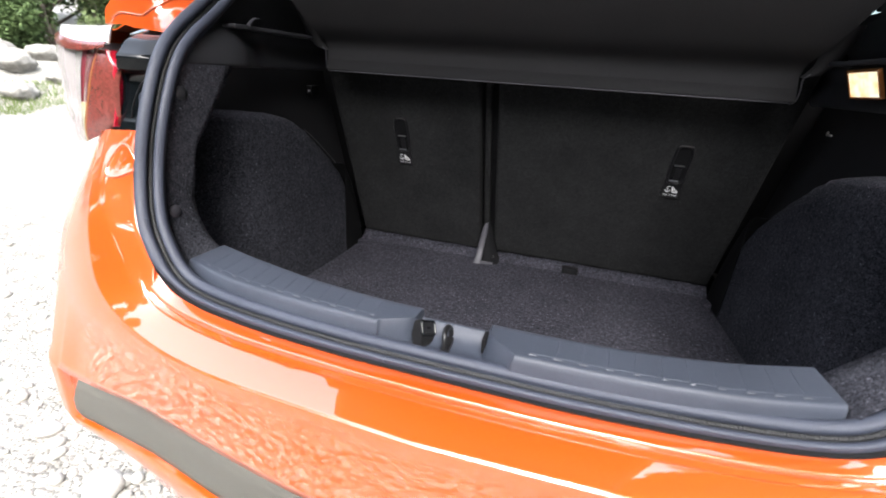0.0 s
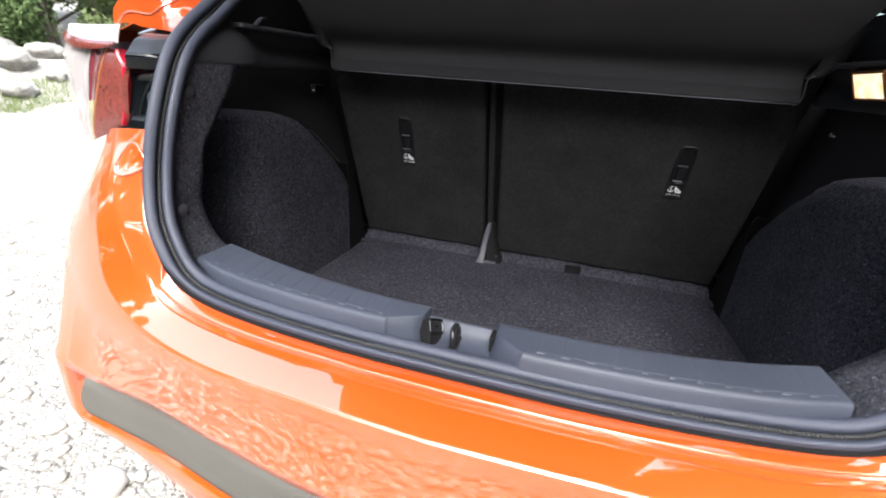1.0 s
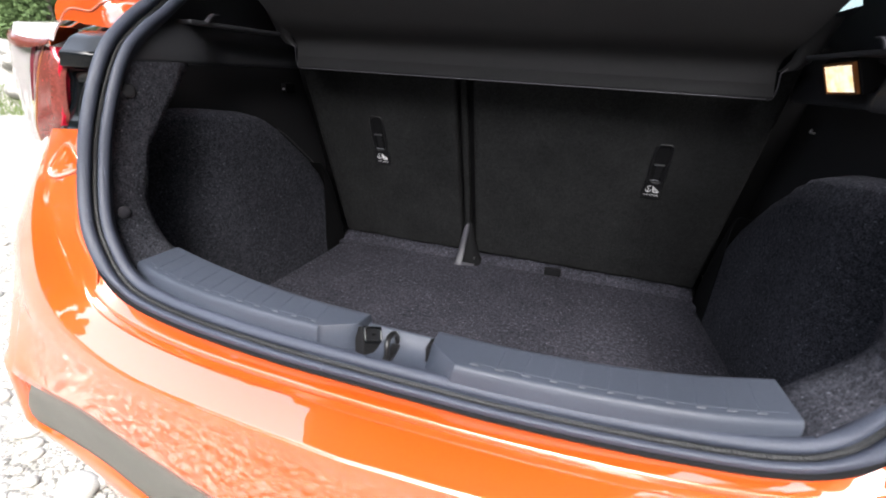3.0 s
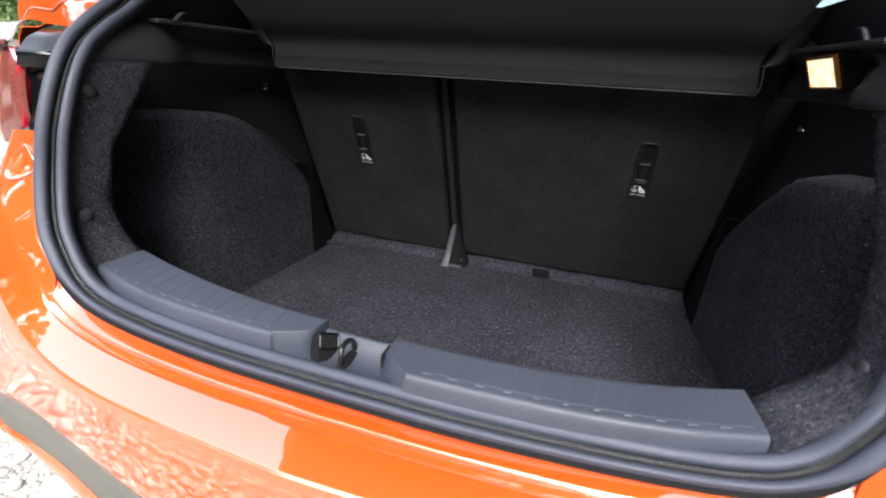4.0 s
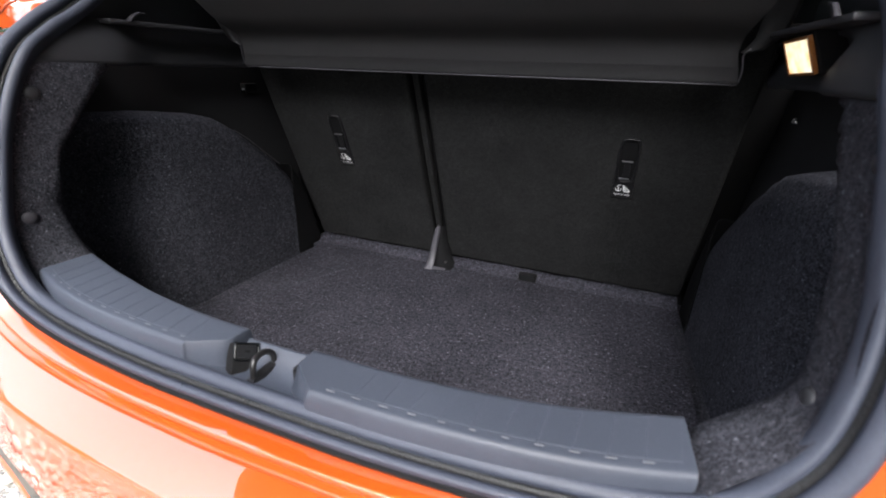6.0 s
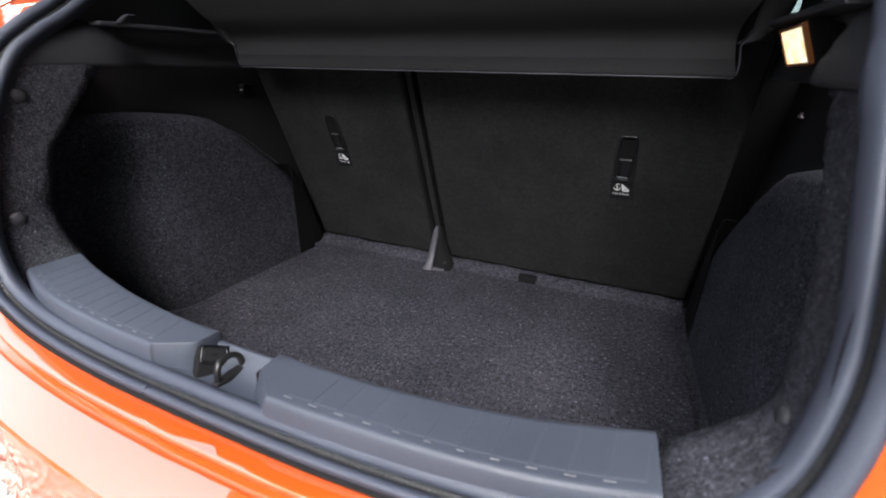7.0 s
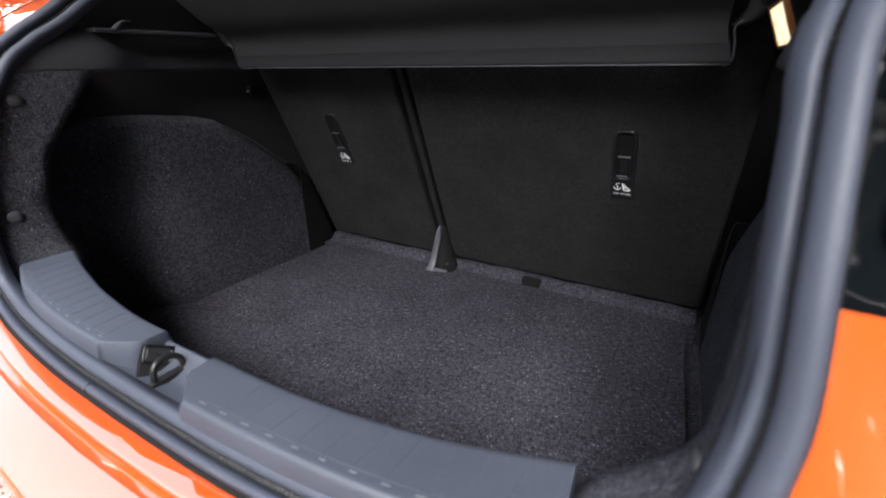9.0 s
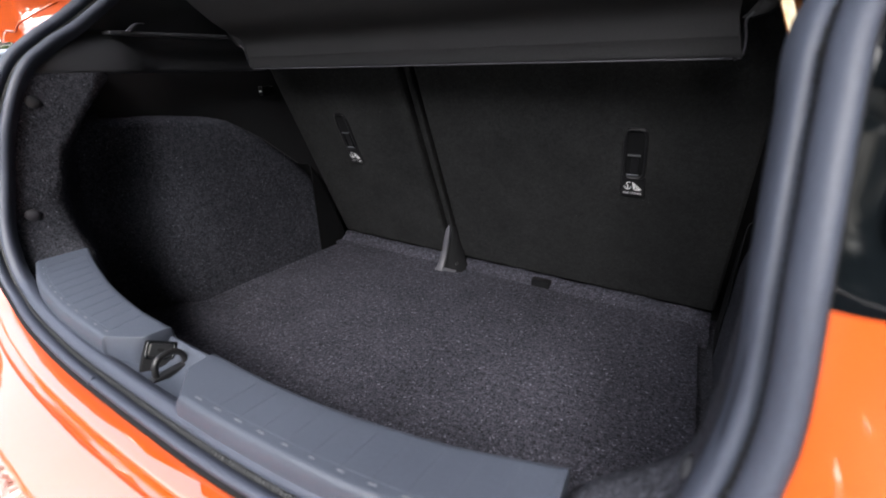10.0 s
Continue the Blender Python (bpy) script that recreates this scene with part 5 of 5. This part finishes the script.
# the rest of the gravel, uncountable
verts, faces = [], []
protos = [([v.co.copy() for v in me.vertices], [tuple(p.vertices) for p in me.polygons]) for me in (stone_shapes[0], stone_shapes[3], stone_shapes[5], stone_shapes[7])]
small = []
for seed in range(4):
    bm = bmesh.new()
    bmesh.ops.create_icosphere(bm, subdivisions=1, radius=0.5)
    for v in bm.verts:
        v.co = Vector((v.co.x, v.co.y * 0.8, v.co.z * 0.55)) * (1 + 0.3 * noise.noise(v.co * 2 + Vector((seed * 9, 0, 0))))
    bm.verts.index_update()
    small.append(([v.co.copy() for v in bm.verts], [tuple(v.index for v in f.verts) for f in bm.faces]))
    bm.free()
for _ in range(9000):
    if rng.random() < 0.65:
        x, y = rng.uniform(-4.5, 1.6), rng.uniform(-2.2, 3.5)
    else:
        x, y = rng.uniform(-12, 3), rng.uniform(-5, 9)
    if abs(x) < 0.75 and y > 0.75:
        continue
    size = 0.018 + 0.05 * rng.random() ** 2.5
    if x < -2.3 and noise.noise((x * 0.9, y * 0.9, 2.0)) < 0.12:
        size *= 0.45
    vs, fs = rng.choice(small)
    a = rng.uniform(0, 6.28)
    ca, sa = math.cos(a) * size, math.sin(a) * size
    base = len(verts)
    z = bank_height(x, y) + size * 0.15
    verts += [(x + v.x * ca - v.y * sa, y + v.x * sa + v.y * ca, z + v.z * size) for v in vs]
    faces += [tuple(i + base for i in f) for f in fs]
for _ in range(7500):
    x, y = rng.uniform(-2.0, 1.6), rng.uniform(-1.8, 0.45)
    size = 0.012 + 0.045 * rng.random() ** 2.2
    vs, fs = rng.choice(protos) if size > 0.035 else rng.choice(small)
    a = rng.uniform(0, 6.28)
    ca, sa = math.cos(a) * size, math.sin(a) * size
    base = len(verts)
    z = bank_height(x, y) + size * 0.10
    verts += [(x + v.x * ca - v.y * sa, y + v.x * sa + v.y * ca, z + v.z * size) for v in vs]
    faces += [tuple(i + base for i in f) for f in fs]
gravel = link_mesh("gravel", verts, faces, STONE)
tagged(gravel, "loose pale gravel scattered over the ground", "gravel", kind="stuff")

# rocks on the bank
spots = [(-10.6, 6.6, 0.55), (-11.3, 6.1, 0.7), (-10.2, 7.6, 0.5), (-11.0, 7.5, 0.6), (-12.2, 5.6, 0.7), (-9.6, 8.6, 0.45), (-11.9, 6.9, 0.8), (-10.4, 8.9, 0.6), (-9.4, 7.2, 0.28)]
for _ in range(26):
    x = rng.uniform(-13.2, -9.0)
    spots.append((x, rng.uniform(5.2, 9.6), rng.uniform(0.16, 0.5)))
for x, y, s in spots:
    if -x * 0.8 + y * 0.6 < 10.4:
        continue
    bm = bmesh.new()
    bmesh.ops.create_icosphere(bm, subdivisions=4, radius=s * 0.5)
    off = Vector((x, y, 3))
    for v in bm.verts:
        n = v.co / (s * 0.5)
        k = 1 + 0.40 * noise.noise(n * 0.9 + off) + 0.22 * abs(noise.noise(n * 2.1 + off)) + 0.10 * noise.noise(n * 5.0 + off) + 0.05 * noise.noise(n * 11.0 + off)
        v.co = Vector((v.co.x * 1.25, v.co.y, v.co.z * 0.80)) * k
    ob = part("rock", bm, ROCK, None, smooth=True)
    ob.location = (x, y, bank_height(x, y) + s * 0.10)
    ob.rotation_euler = (0, 0, rng.uniform(0, 6.28))
    tagged(ob, "pale weathered boulder on the grassy bank", "rock", "boulders on the bank")

# grass on the bank
verts, faces = [], []
for _ in range(60000):
    x, y = rng.uniform(-15, -6), rng.uniform(3, 12)
    toward = -x * 0.8 + y * 0.6
    if toward < 10.2 or noise.noise((x * 0.6, y * 0.6, 4)) < 0.02 + 0.25 * smooth01(11.5, 14.0, toward):
        continue
    z = bank_height(x, y)
    h = rng.uniform(0.03, 0.13)
    a = rng.uniform(0, 6.28)
    dx, dy = math.cos(a) * 0.006, math.sin(a) * 0.006
    lx, ly = rng.uniform(-0.04, 0.04), rng.uniform(-0.04, 0.04)
    b = len(verts)
    verts += [(x - dx, y - dy, z), (x + dx, y + dy, z), (x + lx + dx * 0.5, y + ly + dy * 0.5, z + h * 0.7), (x + lx * 1.8, y + ly * 1.8, z + h)]
    faces += [(b, b + 1, b + 2), (b, b + 2, b + 3)]
tagged(link_mesh("grass", verts, faces, GRASS, smooth=False), "long green grass on the bank", "grass", kind="stuff")


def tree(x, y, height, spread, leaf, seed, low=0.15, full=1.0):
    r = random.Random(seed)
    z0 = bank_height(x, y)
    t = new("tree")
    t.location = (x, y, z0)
    tagged(t, "leafy green tree of the bank and the unseen surroundings", "tree", "trees on the bank")
    trunk_pts = spline([(0, 0, -0.2), (r.uniform(-0.1, 0.1), r.uniform(-0.1, 0.1), height * 0.3), (r.uniform(-0.3, 0.3), r.uniform(-0.3, 0.3), height * 0.65), (r.uniform(-0.4, 0.4), r.uniform(-0.4, 0.4), height * 0.92)], 4)
    n = len(trunk_pts)
    tube("trunk", trunk_pts, [height * 0.017 * (1 - 0.85 * k / (n - 1)) + 0.008 for k in range(n)], BARK, t, sides=8)
    tips = []
    for k in range(11):
        h = height * r.uniform(low, 0.85)
        a = r.uniform(0, 6.28)
        base = trunk_pts[min(n - 1, int(h / height * n))]
        ln = spread * r.uniform(0.55, 1.0) * (1.1 - 0.5 * h / height)
        tip = base + Vector((math.cos(a) * ln, math.sin(a) * ln, ln * r.uniform(0.1, 0.55)))
        midp = base.lerp(tip, 0.5) + Vector((0, 0, ln * 0.12))
        pts = spline([base, midp, tip], 4)
        tube("limb", pts, [height * 0.007 * (1 - 0.8 * i / (len(pts) - 1)) + 0.004 for i in range(len(pts))], BARK, t, sides=6)
        tips += [tip, midp, base.lerp(tip, 0.75)]
    verts, faces = [], []
    for tip in tips:
        rad = spread * r.uniform(0.18, 0.34)
        for _ in range(int(360 * full * max(1.0, height / 5.0))):
            d = Vector((r.gauss(0, 1), r.gauss(0, 1), r.gauss(0, 0.75)))
            d = d.normalized() * rad * r.random() ** 0.45
            c = tip + d
            if c.z < 0.05:
                continue
            s = full * r.uniform(0.035, 0.085) * min(1.6, max(1.0, height / 4.5))
            u = Vector((r.gauss(0, 1), r.gauss(0, 1), r.gauss(0, 0.6))).normalized()
            w = u.cross(Vector((r.gauss(0, 1), r.gauss(0, 1), r.gauss(0, 1)))).normalized()
            b = len(verts)
            verts += [c - u * s, c + w * s * 0.42, c + u * s, c - w * s * 0.42]
            faces.append((b, b + 1, b + 2, b + 3))
    link_mesh("crown", verts, faces, leaf, t, smooth=False)
    return t


# trees from index 15 on are unseen, added to darken reflections and sky light
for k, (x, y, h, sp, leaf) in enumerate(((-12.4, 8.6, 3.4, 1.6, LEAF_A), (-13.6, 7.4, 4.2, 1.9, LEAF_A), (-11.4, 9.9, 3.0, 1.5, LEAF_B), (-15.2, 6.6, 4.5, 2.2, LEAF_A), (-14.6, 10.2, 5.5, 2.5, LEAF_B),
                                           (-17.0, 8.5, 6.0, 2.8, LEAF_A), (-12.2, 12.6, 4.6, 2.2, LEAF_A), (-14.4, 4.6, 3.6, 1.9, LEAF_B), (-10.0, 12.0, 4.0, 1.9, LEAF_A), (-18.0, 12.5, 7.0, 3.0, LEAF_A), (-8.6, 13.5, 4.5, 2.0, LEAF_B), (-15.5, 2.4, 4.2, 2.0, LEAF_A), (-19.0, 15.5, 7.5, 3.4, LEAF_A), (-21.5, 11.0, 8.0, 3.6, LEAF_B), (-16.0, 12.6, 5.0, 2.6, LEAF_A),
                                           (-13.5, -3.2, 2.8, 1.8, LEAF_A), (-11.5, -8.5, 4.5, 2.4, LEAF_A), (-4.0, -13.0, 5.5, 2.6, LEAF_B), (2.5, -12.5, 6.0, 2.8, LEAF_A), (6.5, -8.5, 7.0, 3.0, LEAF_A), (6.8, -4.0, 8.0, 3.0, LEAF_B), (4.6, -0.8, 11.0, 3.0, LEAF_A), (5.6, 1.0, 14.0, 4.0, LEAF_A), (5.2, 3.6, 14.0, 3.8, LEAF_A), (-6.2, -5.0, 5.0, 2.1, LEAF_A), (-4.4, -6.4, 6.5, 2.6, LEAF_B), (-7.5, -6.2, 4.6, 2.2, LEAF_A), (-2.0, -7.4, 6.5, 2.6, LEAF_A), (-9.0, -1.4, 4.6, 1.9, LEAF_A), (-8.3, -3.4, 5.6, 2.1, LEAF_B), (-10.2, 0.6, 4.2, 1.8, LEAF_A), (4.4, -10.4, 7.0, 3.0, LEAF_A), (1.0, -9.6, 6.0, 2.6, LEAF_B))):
    # the unseen ones are fuller, to block more sky
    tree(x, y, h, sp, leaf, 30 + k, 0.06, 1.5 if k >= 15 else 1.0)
